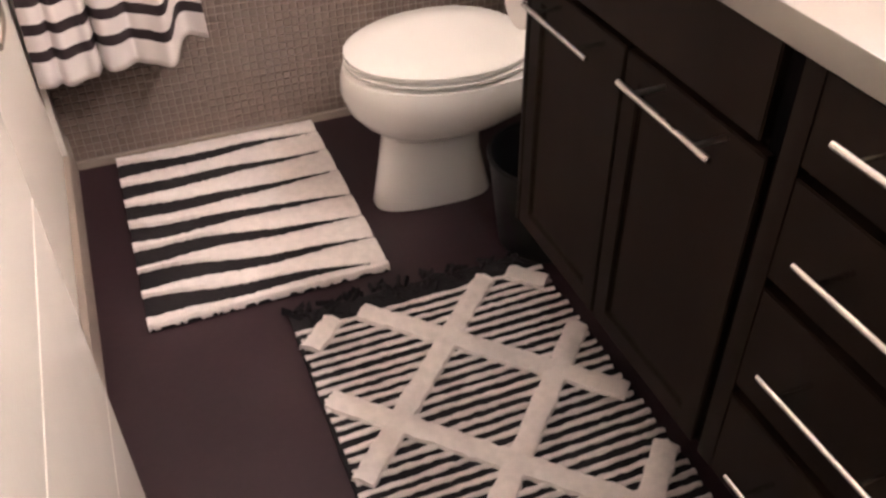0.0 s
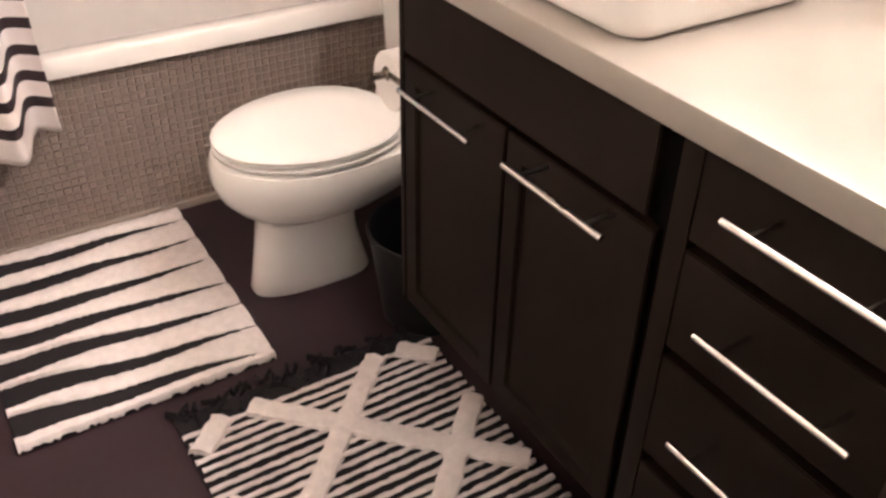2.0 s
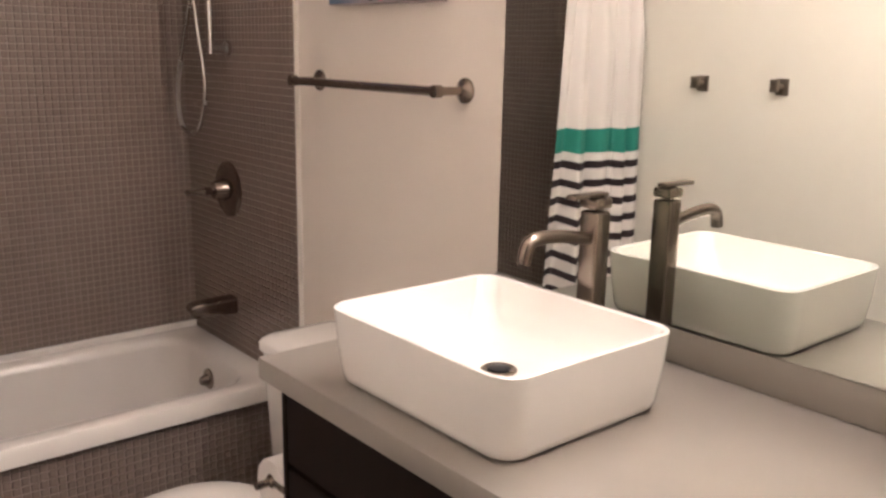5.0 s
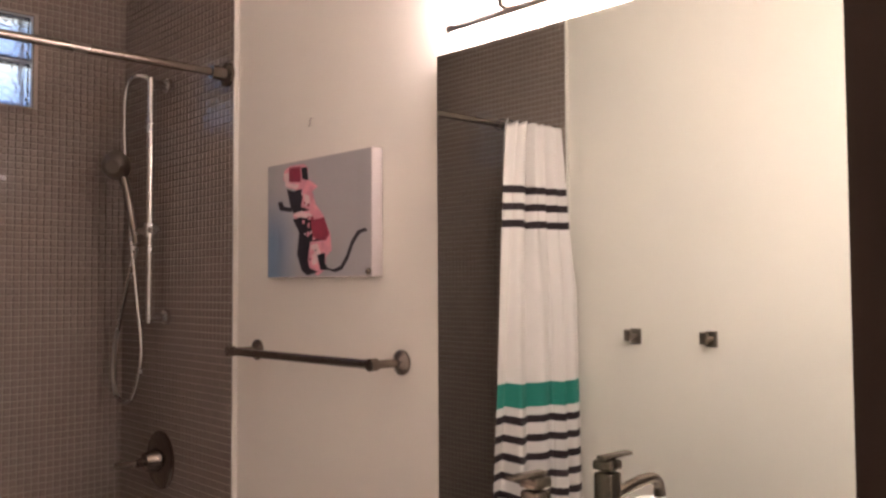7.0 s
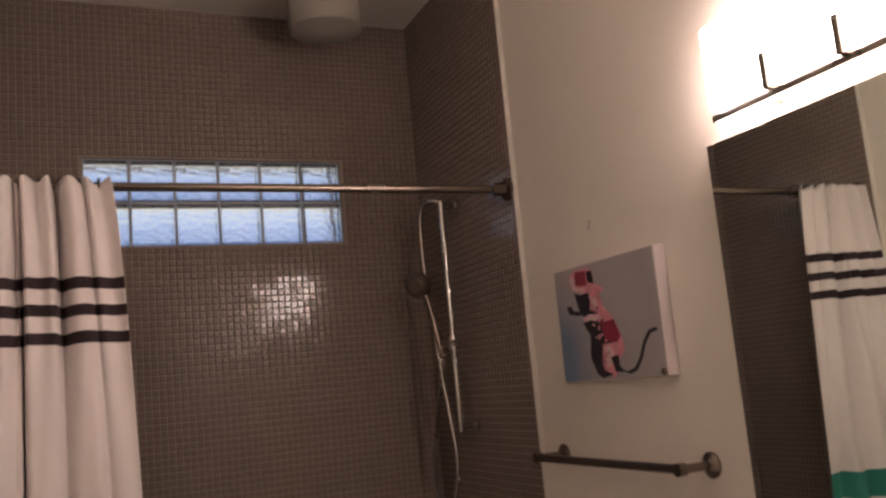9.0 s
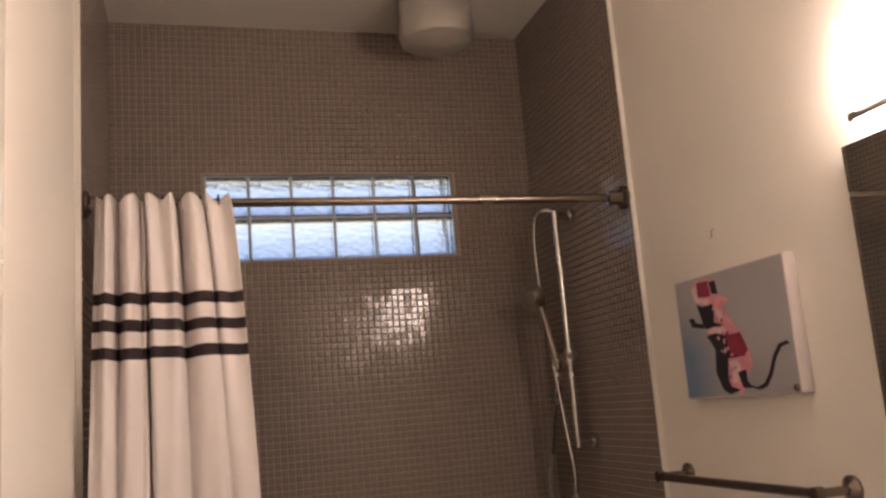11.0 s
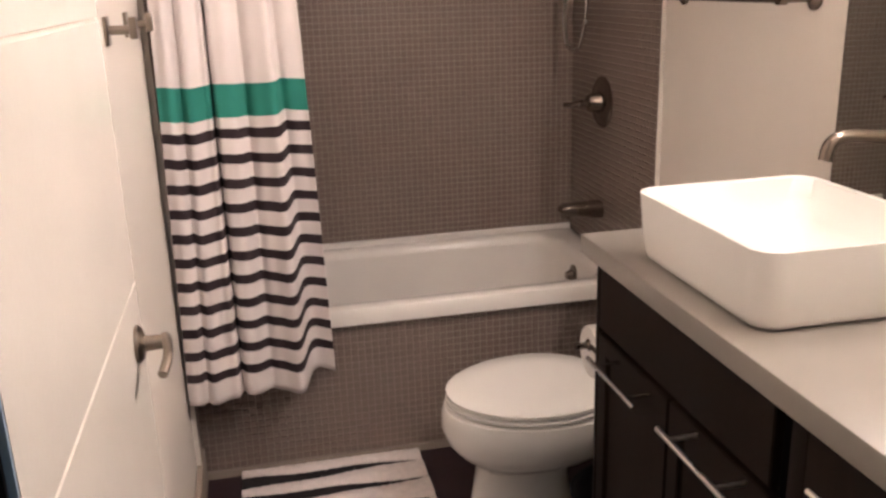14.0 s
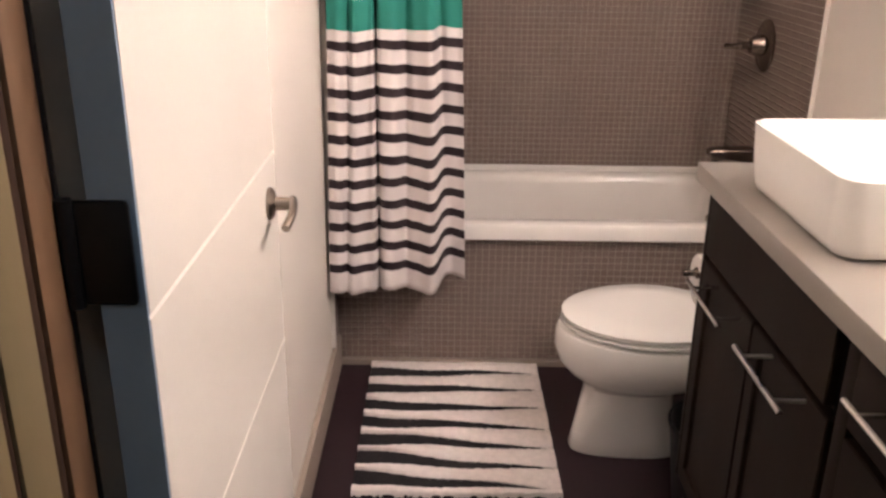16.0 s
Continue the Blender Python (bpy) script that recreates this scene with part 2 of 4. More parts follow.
def skin(bm, rings, cap_first=False, cap_last=False):
    n = len(rings[0])
    for a, b in zip(rings, rings[1:]):
        for k in range(n):
            bm.faces.new((a[k], a[(k + 1) % n], b[(k + 1) % n], b[k]))
    if cap_first:
        bm.faces.new(rings[0][::-1])
    if cap_last:
        bm.faces.new(rings[-1])


def round_rect(bm, x0, x1, y0, y1, z, r, seg=6):
    r = max(r, 0.001)
    out = []
    for cx, cy, a0 in ((x1 - r, y1 - r, 0), (x0 + r, y1 - r, 90), (x0 + r, y0 + r, 180), (x1 - r, y0 + r, 270)):
        for k in range(seg + 1):
            a = radians(a0 + 90 * k / seg)
            out.append(bm.verts.new((cx + r * math.cos(a), cy + r * math.sin(a), z)))
    return out


def lathe(bm, profile, centre, axis="z", seg=32):
    rings = []
    for r, h in profile:
        ring = []
        for k in range(seg):
            a = 2 * math.pi * k / seg
            c, s_ = max(r, 1e-4) * math.cos(a), max(r, 1e-4) * math.sin(a)
            off = {"z": (c, s_, h), "x": (h, c, s_), "y": (c, h, s_)}[axis]
            ring.append(bm.verts.new(Vector(centre) + Vector(off)))
        rings.append(ring)
    skin(bm, rings, True, True)
    return bm


# ---- the room: x from the door side to the mirror side, y towards the tub ----
XL, XR, YB, YD, YO = 0.080, 1.43, 3.185, 0.7255, 0.58
TILE_Y, TILE_W = 2.51, 2.478
CEIL = 2.75
JAMB_L, JAMB_R = 0.085, 0.784

structure("floor", boxed(-1.2, 2.2, -1.6, 3.4, -0.12, 0.0), FLOOR, "dark brown purple floor with a dull sheen", "floor")
structure("ceiling", boxed(-1.2, 2.2, -1.6, 3.4, CEIL, CEIL + 0.12), CEILING, "plain off-white painted ceiling", "ceiling")
wall_west = structure("wall_west", boxed(-0.06, XL, 0.814, 3.4, 0, CEIL), PAINT, "cream painted side wall behind the open door", "wall")
wall_east = structure("wall_east", boxed(XR, XR + 0.15, YO, 3.4, 0, CEIL), PAINT, "cream painted wall with mirror and towel bar", "wall")
WX0, WX1, WZ0, WZ1 = 0.360, 1.148, 1.990, 2.262
bm = bmesh.new()
box(bm, XL, XR, YB, 3.4, 0, WZ0)
box(bm, XL, XR, YB, 3.4, WZ1, CEIL)
box(bm, XL, WX0, YB, 3.4, WZ0, WZ1)
box(bm, WX1, XR, YB, 3.4, WZ0, WZ1)
wall_north = structure("wall_north", bm, GROUT, "back wall of the tub alcove set with taupe mosaic", "wall")
bm = bmesh.new()
box(bm, JAMB_R + 0.03, XR, YO, YD, 0, CEIL)
box(bm, JAMB_L - 0.03, JAMB_R + 0.03, YO, YD, 2.08, CEIL)
structure("wall_south", bm, PAINT, "painted wall with the doorway in it", "wall")
structure("wall_south_2", boxed(-1.2, JAMB_L - 0.03, YO, 0.813, 0, CEIL), PAINT, "painted wall beside the doorway hinges", "wall")

# the passage that the camera stands in
structure("wall_hall_1", boxed(-1.2, -1.1, -1.6, YO, 0, CEIL), HALLPAINT, "plain painted wall of the passage", "wall")
structure("wall_hall_2", boxed(2.1, 2.2, -1.6, YO, 0, CEIL), HALLPAINT, "plain painted end wall of the passage", "wall")
structure("wall_hall_3", boxed(-1.1, 2.1, -1.6, -1.5, 0, CEIL), HALLPAINT, "plain painted long wall of the passage", "wall")
structure("wall_hall_4", boxed(XR + 0.15, 2.1, YO, YD, 0, CEIL), HALLPAINT, "plain painted return wall of the passage", "wall")


def mosaic(name, origin, u, v, width, height, parent, skip=None, pitch=0.0200, seed=1, single=None):
    """Small square glazed tiles, each raised, a little tilted, with recessed joints between them."""
    rng = np.random.default_rng(seed)
    o, u, v = np.array(origin), np.array(u, float), np.array(v, float)
    w = np.cross(u, v)
    nu, nv = int(width / pitch), int(height / pitch)
    gu, gv = width / nu, height / nv
    verts, faces, loose = [], [], []
    for i in range(nu):
        for k in range(nv):
            a0, a1, b0, b1 = i * gu + 0.0014, (i + 1) * gu - 0.0014, k * gv + 0.0014, (k + 1) * gv - 0.0014
            c = o + u * (a0 + a1) / 2 + v * (b0 + b1) / 2
            if skip and skip(c):
                continue
            if single and single(c):
                loose.append(c)
                continue
            t1, t2 = rng.normal(0, 0.00009, 2)
            base, e = len(verts), 0.0012
            for a, b in ((a0, b0), (a1, b0), (a1, b1), (a0, b1)):
                verts.append(o + u * a + v * b)
            for a, b, s1, s2 in ((a0 + e, b0 + e, -1, -1), (a1 - e, b0 + e, 1, -1), (a1 - e, b1 - e, 1, 1), (a0 + e, b1 - e, -1, 1)):
                verts.append(o + u * a + v * b + w * (0.0032 + s1 * t1 + s2 * t2))
            faces.append((base + 4, base + 5, base + 6, base + 7))
            for q in range(4):
                faces.append((base + q, base + (q + 1) % 4, base + 4 + (q + 1) % 4, base + 4 + q))
    me = bpy.data.meshes.new(name)
    me.from_pydata([tuple(p) for p in verts], [], faces)
    me.materials.append(TILE)
    ob = new(name, me)
    ob.parent = parent
    if loose:
        bm = bmesh.new()
        rings = [[bm.verts.new(Vector(u * a + v * b + w * h)) for a, b in ((-p, -q), (p, -q), (p, q), (-p, q))]
                 for p, q, h in ((gu / 2 - 0.0014, gv / 2 - 0.0014, 0), (gu / 2 - 0.0014, gv / 2 - 0.0014, 0.002), (gu / 2 - 0.0027, gv / 2 - 0.0027, 0.0032))]
        skin(bm, rings, False, True)
        shared = mesh_of("tile", bm, TILE)
        for c in loose:
            one = new("tile", shared)
            one.location = c
            one.rotation_euler = rng.normal(0, 0.008, 3)
            one.parent = parent
    return tagged(ob, "small square glossy taupe mosaic tiles", kind="stuff")


bm = boxed(XR - 0.008, XR - 0.0005, TILE_Y, YB, 0, CEIL)
part("tile_backing", bm, GROUT, wall_east, smooth=False)
bm = boxed(XL + 0.0005, XL + 0.008, TILE_W, YB, 0, CEIL)
part("tile_backing", bm, GROUT, wall_west, smooth=False)
mosaic("mosaic", (XL + 0.008, YB - 0.0005, 0.40), (1, 0, 0), (0, 0, 1), XR - XL - 0.016, CEIL - 0.40, wall_north,
       lambda c: WX0 - 0.003 < c[0] < WX1 + 0.003 and WZ0 - 0.003 < c[2] < WZ1 + 0.003, seed=1)
mosaic("mosaic", (XR - 0.0085, YB - 0.004, 0.40), (0, -1, 0), (0, 0, 1), YB - 0.004 - TILE_Y, CEIL - 0.40, wall_east, seed=2)
mosaic("mosaic", (XL + 0.0085, TILE_W, 0.40), (0, 1, 0), (0, 0, 1), YB - 0.004 - TILE_W, CEIL - 0.40, wall_west, seed=3)
AP = 2.590
apron = structure("tub_apron", boxed(XL + 0.001, XR - 0.001, AP, AP + 0.05, 0, 0.44), GROUT, "tiled front panel under the bathtub rim", "apron")
mosaic("mosaic", (XL + 0.008, AP - 0.0005, 0.026), (1, 0, 0), (0, 0, 1), XR - XL - 0.016, 0.412, apron, seed=4, single=lambda c: 0.50 < c[0] < 0.82 and 0.18 < c[2] < 0.42)
structure("trim_tile_edge", boxed(XR - 0.013, XR - 0.0005, TILE_Y - 0.005, TILE_Y - 0.0005, 0, CEIL), CEILING, "thin pale edging strip beside the mosaic", "trim")
structure("trim_tile_edge_2", boxed(XL + 0.0005, XL + 0.013, TILE_W - 0.005, TILE_W - 0.0005, 0.115, CEIL), CEILING, "thin pale edging strip beside the mosaic", "trim")
structure("trim_apron_foot", boxed(XL + 0.017, XR - 0.009, AP - 0.008, AP - 0.0006, 0, 0.024, bevel=0.002), BASEBOARD, "narrow plain taupe strip along the floor", "trim")
structure("baseboard", boxed(XL + 0.0005, XL + 0.016, 0.82, TILE_Y + 0.07, 0, 0.11, bevel=0.003), BASEBOARD, "taupe painted baseboard along the side wall", "baseboard")

# window of glass blocks
window = holder("window_1", ((WX0 + WX1) / 2, YB + 0.05, WZ0), "small high window of twelve rippled glass blocks", "window", kind="structure")
cols, rows_ = 6, 2
cw, ch = (WX1 - WX0) / cols, (WZ1 - WZ0) / rows_
bm = bmesh.new()
for i in range(cols + 1):
    x = WX0 + i * cw
    box(bm, max(x - 0.003, WX0), min(x + 0.003, WX1), YB + 0.012, YB + 0.085, WZ0, WZ1)
for k in range(rows_ + 1):
    z = WZ0 + k * ch
    box(bm, WX0, WX1, YB + 0.014, YB + 0.083, max(z - 0.003, WZ0), min(z + 0.003, WZ1))
part("mortar_joints", bm, MORTAR, window, smooth=False)
bm = boxed(-cw / 2 + 0.0035, cw / 2 - 0.0035, -0.04, 0.04, -ch / 2 + 0.0035, ch / 2 - 0.0035, bevel=0.010, seg=3)
block_mesh = mesh_of("glass_block", bm, GLASSBLOCK, True)
for i in range(cols):
    for k in range(rows_):
        ob = new("glass_block", block_mesh)
        ob.location = (WX0 + (i + 0.5) * cw, YB + 0.048, WZ0 + (k + 0.5) * ch)
        ob.visible_shadow = False
        ob.parent = window
        ob.matrix_parent_inverse = window.matrix_world.inverted()

# doorway and open door
frame_l = holder("door_frame", (JAMB_L, YO, 0), "wooden door frame with a banded tan jamb", "door frame", kind="structure")
for y0, y1, proud, mat, words in ((YO - 0.01, 0.674, 0, YELLOWWOOD, "yellowish wooden jamb board"), (0.674, 0.686, -0.003, BROWNWOOD, "dark groove strip"), (0.686, 0.741, 0, YELLOWWOOD, "yellowish wooden jamb board"),
                                  (0.741, 0.759, -0.003, BROWNWOOD, "dark groove strip"), (0.759, 0.804, 0.001, TANWOOD, "orange tan wooden strip")):
    part("jamb", boxed(JAMB_L - 0.03, JAMB_L + proud, y0 + 0.0003, y1 - 0.0003, 0, 2.08, bevel=0.002), mat, frame_l, words)
part("door_seal", boxed(JAMB_L - 0.03, JAMB_L + 0.003, 0.804, 0.8105, 0, 2.08, bevel=0.002), BLACKMETAL, frame_l, "black seal strip")
part("jamb", boxed(JAMB_R, JAMB_R + 0.03, YO - 0.01, YD + 0.004, 0, 2.08, bevel=0.002), BROWNWOOD, frame_l, "dark brown wooden jamb")
part("head", boxed(JAMB_L, JAMB_R, YO - 0.01, YD + 0.004, 2.05, 2.08, bevel=0.002), BROWNWOOD, frame_l)

DX0, DX1, DY0, DY1 = 0.110, 0.150, 0.815, 1.405
door = holder("door_1", (DX0, DY0, 0.012), "white painted plank door standing open against the wall", "door", kind="structure")
part("core", boxed(DX0, DX1 - 0.005, DY0 + 0.001, DY1 - 0.001, 0.012, 2.03), DOORPAINT, door, smooth=False)
part("hinge_edge", boxed(DX0 - 0.001, DX1 - 0.0008, DY0 - 0.0030, DY0 - 0.0004, 0.012, 2.03), BLUEEDGE, door, "blue-grey door edge", smooth=False)
cuts = [0.012, 0.365, 0.690, 1.005, 1.335, 1.680, 2.03]
for z0, z1 in zip(cuts, cuts[1:]):
    bm = bmesh.new()
    lip = [(DX1 - 0.012, z0 + 0.0003), (DX1, z0 + 0.0003), (DX1, z1 - 0.0050), (DX1 - 0.0042, z1 - 0.0003), (DX1 - 0.012, z1 - 0.0003)]
    rings = [[bm.verts.new((x, y, z)) for x, z in lip] for y in (DY0, DY1)]
    skin(bm, rings, True, True)
    part("door_panel", bm, DOORPAINT, door, smooth=False)
for zc in (0.30, 1.065, 1.83):
    bm = boxed(0.087, DX1 - 0.006, DY0 - 0.0085, DY0 - 0.0031, zc - 0.047, zc + 0.047, bevel=0.0045)
    rod(bm, (0.092, DY0 - 0.010, zc - 0.049), (0.092, DY0 - 0.010, zc + 0.049), 0.007)
    part("hinge", bm, BLACKMETAL, door, "black rounded hinge")
LY, LZ = 1.345, 0.938
bm = lathe(bmesh.new(), [(0.0, 0), (0.024, 0), (0.024, 0.004), (0.020, 0.008), (0.010, 0.011), (0.009, 0.037), (0.0, 0.039)], (DX1, LY, LZ), "x")
handle_ = part("door_handle", bm, NICKEL, door, "brushed nickel lever handle")
bm = tube(bmesh.new(), [(DX1 + 0.034, LY + 0.008, LZ + 0.004), (DX1 + 0.039, LY - 0.015, LZ + 0.003), (DX1 + 0.041, LY - 0.045, LZ - 0.004), (DX1 + 0.036, LY - 0.072, LZ - 0.014)], 0.0062)
part("lever", bm, NICKEL, handle_)

# ---- tub alcove ----
tub = holder("bathtub", (0.75, 2.9, 0.0), "white enamelled alcove bathtub with a rounded rim", "bathtub")
bm = bmesh.new()
X0, X1, Y0, Y1 = XL + 0.013, XR - 0.013, 2.566, YB - 0.006
rings = [round_rect(bm, X0 + 0.02, X1 - 0.02, Y0 + 0.03, Y1 - 0.02, 0.08, 0.02),
         round_rect(bm, X0 + 0.02, X1 - 0.02, Y0 + 0.03, Y1 - 0.02, 0.436, 0.02),
         round_rect(bm, X0, X1, Y0, Y1, 0.437, 0.010),
         round_rect(bm, X0, X1, Y0, Y1, 0.474, 0.010),
         round_rect(bm, X0 + 0.005, X1 - 0.005, Y0 + 0.006, Y1 - 0.005, 0.484, 0.014),
         round_rect(bm, X0 + 0.016, X1 - 0.016, Y0 + 0.016, Y1 - 0.016, 0.487, 0.02),
         round_rect(bm, X0 + 0.085, X1 - 0.075, Y0 + 0.058, Y1 - 0.050, 0.485, 0.09),
         round_rect(bm, X0 + 0.098, X1 - 0.086, Y0 + 0.070, Y1 - 0.060, 0.476, 0.09),
         round_rect(bm, X0 + 0.108, X1 - 0.092, Y0 + 0.076, Y1 - 0.066, 0.455, 0.09),
         round_rect(bm, X0 + 0.19, X1 - 0.115, Y0 + 0.098, Y1 - 0.088, 0.24, 0.10),
         round_rect(bm, X0 + 0.24, X1 - 0.13, Y0 + 0.115, Y1 - 0.105, 0.15, 0.11),
         round_rect(bm, X0 + 0.30, X1 - 0.17, Y0 + 0.15, Y1 - 0.14, 0.122, 0.10)]
skin(bm, rings, True, True)
part("shell", bm, ACRYLIC, tub)
bm = boxed(X0 + 0.004, X1 - 0.004, Y1 - 0.014, Y1, 0.48, 0.506, bevel=0.004)
part("back_ledge", bm, ACRYLIC, tub)
bm = lathe(bmesh.new(), [(0.0, 0), (0.034, 0), (0.034, -0.006), (0.020, -0.010), (0.012, -0.03), (0.0, -0.03)], (X1 - 0.093, 2.885, 0.405), "x")
part("overflow", bm, BRONZE, tub, "dark metal overflow cap")

VY = 2.905
valve = holder("shower_valve", (XR - 0.011, VY, 0.975), "brushed nickel shower valve with round plate and lever", "shower valve")
part("plate", lathe(bmesh.new(), [(0.0, 0), (0.082, 0), (0.082, -0.003), (0.074, -0.009), (0.034, -0.014), (0.03, -0.035), (0.024, -0.05), (0.0, -0.052)], (XR - 0.0115, VY, 0.975), "x"), BRONZE, valve)
bm = rod(bmesh.new(), (XR - 0.052, VY, 0.975), (XR - 0.085, VY, 0.975), 0.012)
tube(bm, [(XR - 0.075, VY, 0.975), (XR - 0.10, VY + 0.02, 0.970), (XR - 0.125, VY + 0.045, 0.966)], 0.0085)
part("lever", bm, BRONZE, valve)

spout = holder("tub_spout", (XR - 0.011, VY, 0.622), "brushed nickel tub spout on the mosaic wall", "spout")
bm = bmesh.new()
rings = [round_rect(bm, -0.030, 0.030, -0.026, 0.026, 0.0, 0.012), round_rect(bm, -0.029, 0.029, -0.022, 0.024, 0.08, 0.012),
         round_rect(bm, -0.027, 0.027, -0.014, 0.022, 0.125, 0.011), round_rect(bm, -0.023, 0.023, -0.002, 0.014, 0.140, 0.007)]
skin(bm, rings, True, True)
bmesh.ops.transform(bm, matrix=Matrix(((0, 0, -1, XR - 0.0115), (1, 0, 0, VY), (0, 1, 0, 0.622), (0, 0, 0, 1))), verts=bm.verts)
part("body", bm, BRONZE, spout)
part("outlet", rod(bmesh.new(), (XR - 0.132, VY, 0.600), (XR - 0.132, VY, 0.616), 0.014), BRONZE, spout)

SX, SY = XR - 0.068, 2.870
shower = holder("hand_shower", (SX, SY, 1.38), "hand shower on a slide rail with a looping hose", "shower")
part("slide_rail", rod(bmesh.new(), (SX, SY, 1.365), (SX, SY, 2.055), 0.0095), STEEL, shower)
for z in (1.38, 2.04):
    bm = rod(bmesh.new(), (SX, SY, z), (XR - 0.011, SY, z), 0.011)
    lathe(bm, [(0.0, 0), (0.021, 0), (0.021, 0.010), (0.0, 0.012)], (XR - 0.024, SY, z), "x")
    part("wall_mount", bm, STEEL, shower)
bm = rod(bmesh.new(), (SX, SY - 0.035, 1.625), (SX, SY + 0.085, 1.625), 0.012)
rod(bm, (SX, SY, 1.605), (SX, SY, 1.645), 0.017)
part("slider", bm, STEEL, shower)
bm = tube(bmesh.new(), [(SX - 0.004, SY + 0.075, 1.59), (SX - 0.012, SY + 0.10, 1.68), (SX - 0.028, SY + 0.10, 1.76), (SX - 0.045, SY + 0.10, 1.80)], 0.0115)
part("wand", bm, NICKEL, shower)
bm = bmesh.new()
lathe(bm, [(0.0, -0.022), (0.02, -0.022), (0.040, -0.004), (0.043, 0.006), (0.038, 0.012), (0.0, 0.013)], (0, 0, 0), "z")
bmesh.ops.transform(bm, matrix=look((SX - 0.056, SY + 0.105, 1.812), (SX - 0.9, SY - 0.75, 1.55)), verts=bm.verts)
part("spray_head", bm, NICKEL, shower)
bm = tube(bmesh.new(), [(XR - 0.02, SY + 0.055, 2.055), (SX - 0.005, SY + 0.075, 2.075), (SX - 0.018, SY + 0.125, 2.03), (SX - 0.018, SY + 0.125, 1.85), (SX - 0.012, SY + 0.09, 1.60),
                        (SX - 0.006, SY + 0.06, 1.42), (SX - 0.004, SY + 0.035, 1.27), (SX - 0.004, SY + 0.10, 1.145), (SX - 0.006, SY + 0.20, 1.15),
                        (SX - 0.008, SY + 0.215, 1.27), (SX - 0.006, SY + 0.13, 1.47), (SX - 0.004, SY + 0.076, 1.585)], 0.0062, 8)
part("hose", bm, STEEL, shower, "ribbed metal hose")

RY, RZ = 2.535, 2.012
rail = holder("curtain_rod", (0.75, RY, RZ), "brushed steel shower curtain rod across the alcove", "curtain rod")
part("pole", rod(bmesh.new(), (XL + 0.02, RY, RZ), (XR - 0.02, RY, RZ), 0.0105), BRONZE, rail)
for x, s_ in ((XL + 0.0125, 1), (XR - 0.0125, -1)):
    part("end_flange", lathe(bmesh.new(), [(0.0, 0), (0.031, 0), (0.031, 0.008 * s_), (0.019, 0.014 * s_), (0.017, 0.05 * s_), (0.0, 0.05 * s_)], (x, RY, RZ), "x"), BRONZE, rail)

curtain = holder("shower_curtain", (0.26, 2.53, 0.32), "white shower curtain with black bands and a teal band, drawn aside", "curtain")
NX, NZ = 170, 100


def smooth_step(a, b, v):
    v = min(1, max(0, (v - a) / (b - a)))
    return v * v * (3 - 2 * v)


def curtain_point(u, w):
    """u across the gathered cloth, w from the rod down to the hem: soft lobes between a few deep creases."""
    left, right = 0.116 - 0.030 * w, 0.396 + 0.078 * w ** 0.6
    y = 2.478 - 0.004 * w - 0.066 * (1 - u) ** 1.5 * min(1, 3 * w)
    for centre, width, deep, sway in ((0.15, 0.022, 0.036, 0.03), (0.385, 0.018, 0.048, 0.02), (0.60, 0.045, 0.030, -0.03), (0.86, 0.04, 0.026, -0.05)):
        c = centre + sway * math.sin(2.2 * w + 9 * centre) + 0.012 * (1 - w)
        y += deep * (1 - 0.35 * w) * math.exp(-((u - c) / (width * (1 + 0.5 * w))) ** 2)
    y += 0.010 * math.sin(2 * math.pi * 3.3 * u + 0.9 + 1.3 * w) + 0.004 * math.sin(2 * math.pi * 7.1 * u + 3 * w)
    gather = max(0, 1 - 2.6 * w)
    y += 0.018 * gather * math.sin(2 * math.pi * 6.5 * u + 0.8)
    lower = smooth_step(0.35, 1.0, w)
    edge = smooth_step(0.76, 0.93, u)
    y += 0.036 * lower * edge - 0.020 * lower * math.exp(-((u - 0.77) / 0.06) ** 2)
    x = left + (right - left) * u + 0.006 * math.sin(2 * math.pi * 4.1 * u + 0.7) * (1 - 0.4 * w)
    scallop = 0.012 * (1 - math.cos(2 * math.pi * 7 * u)) / 2 * max(0, 1 - w * 14)
    z = 2.020 - scallop - 1.700 * w + lower * (0.024 * edge - 0.012 * math.exp(-((u - 0.74) / 0.07) ** 2)) + 0.006 * w * math.sin(2 * math.pi * 2.6 * u + 1.1)
    return x, min(y, 2.556) if z < 0.53 else y, z


bm = bmesh.new()
uv = bm.loops.layers.uv.new("cloth")
grid = [[bm.verts.new(curtain_point(i / NX, k / NZ)) for i in range(NX + 1)] for k in range(NZ + 1)]
for k in range(NZ):
    for i in range(NX):
        f = bm.faces.new((grid[k][i], grid[k][i + 1], grid[k + 1][i + 1], grid[k + 1][i]))
        for loop, (p, q) in zip(f.loops, ((i, k), (i + 1, k), (i + 1, k + 1), (i, k + 1))):
            loop[uv].uv = (p / NX, 1 - q / NZ)
cloth = part("cloth", bm, CLOTH, curtain)
cloth.modifiers.new("thickness", "SOLIDIFY").thickness = 0.0018
for k in range(7):
    x = 0.140 + k * 0.040
    bm = bmesh.new()
    tube(bm, [(x, RY - 0.010 + 0.027 * math.sin(a), RZ - 0.002 + 0.018 * math.cos(a)) for a in [2 * math.pi * q / 8 for q in range(9)]], 0.0022, 6)
    part("ring", bm, BLACKMETAL, curtain, "dark curtain ring")

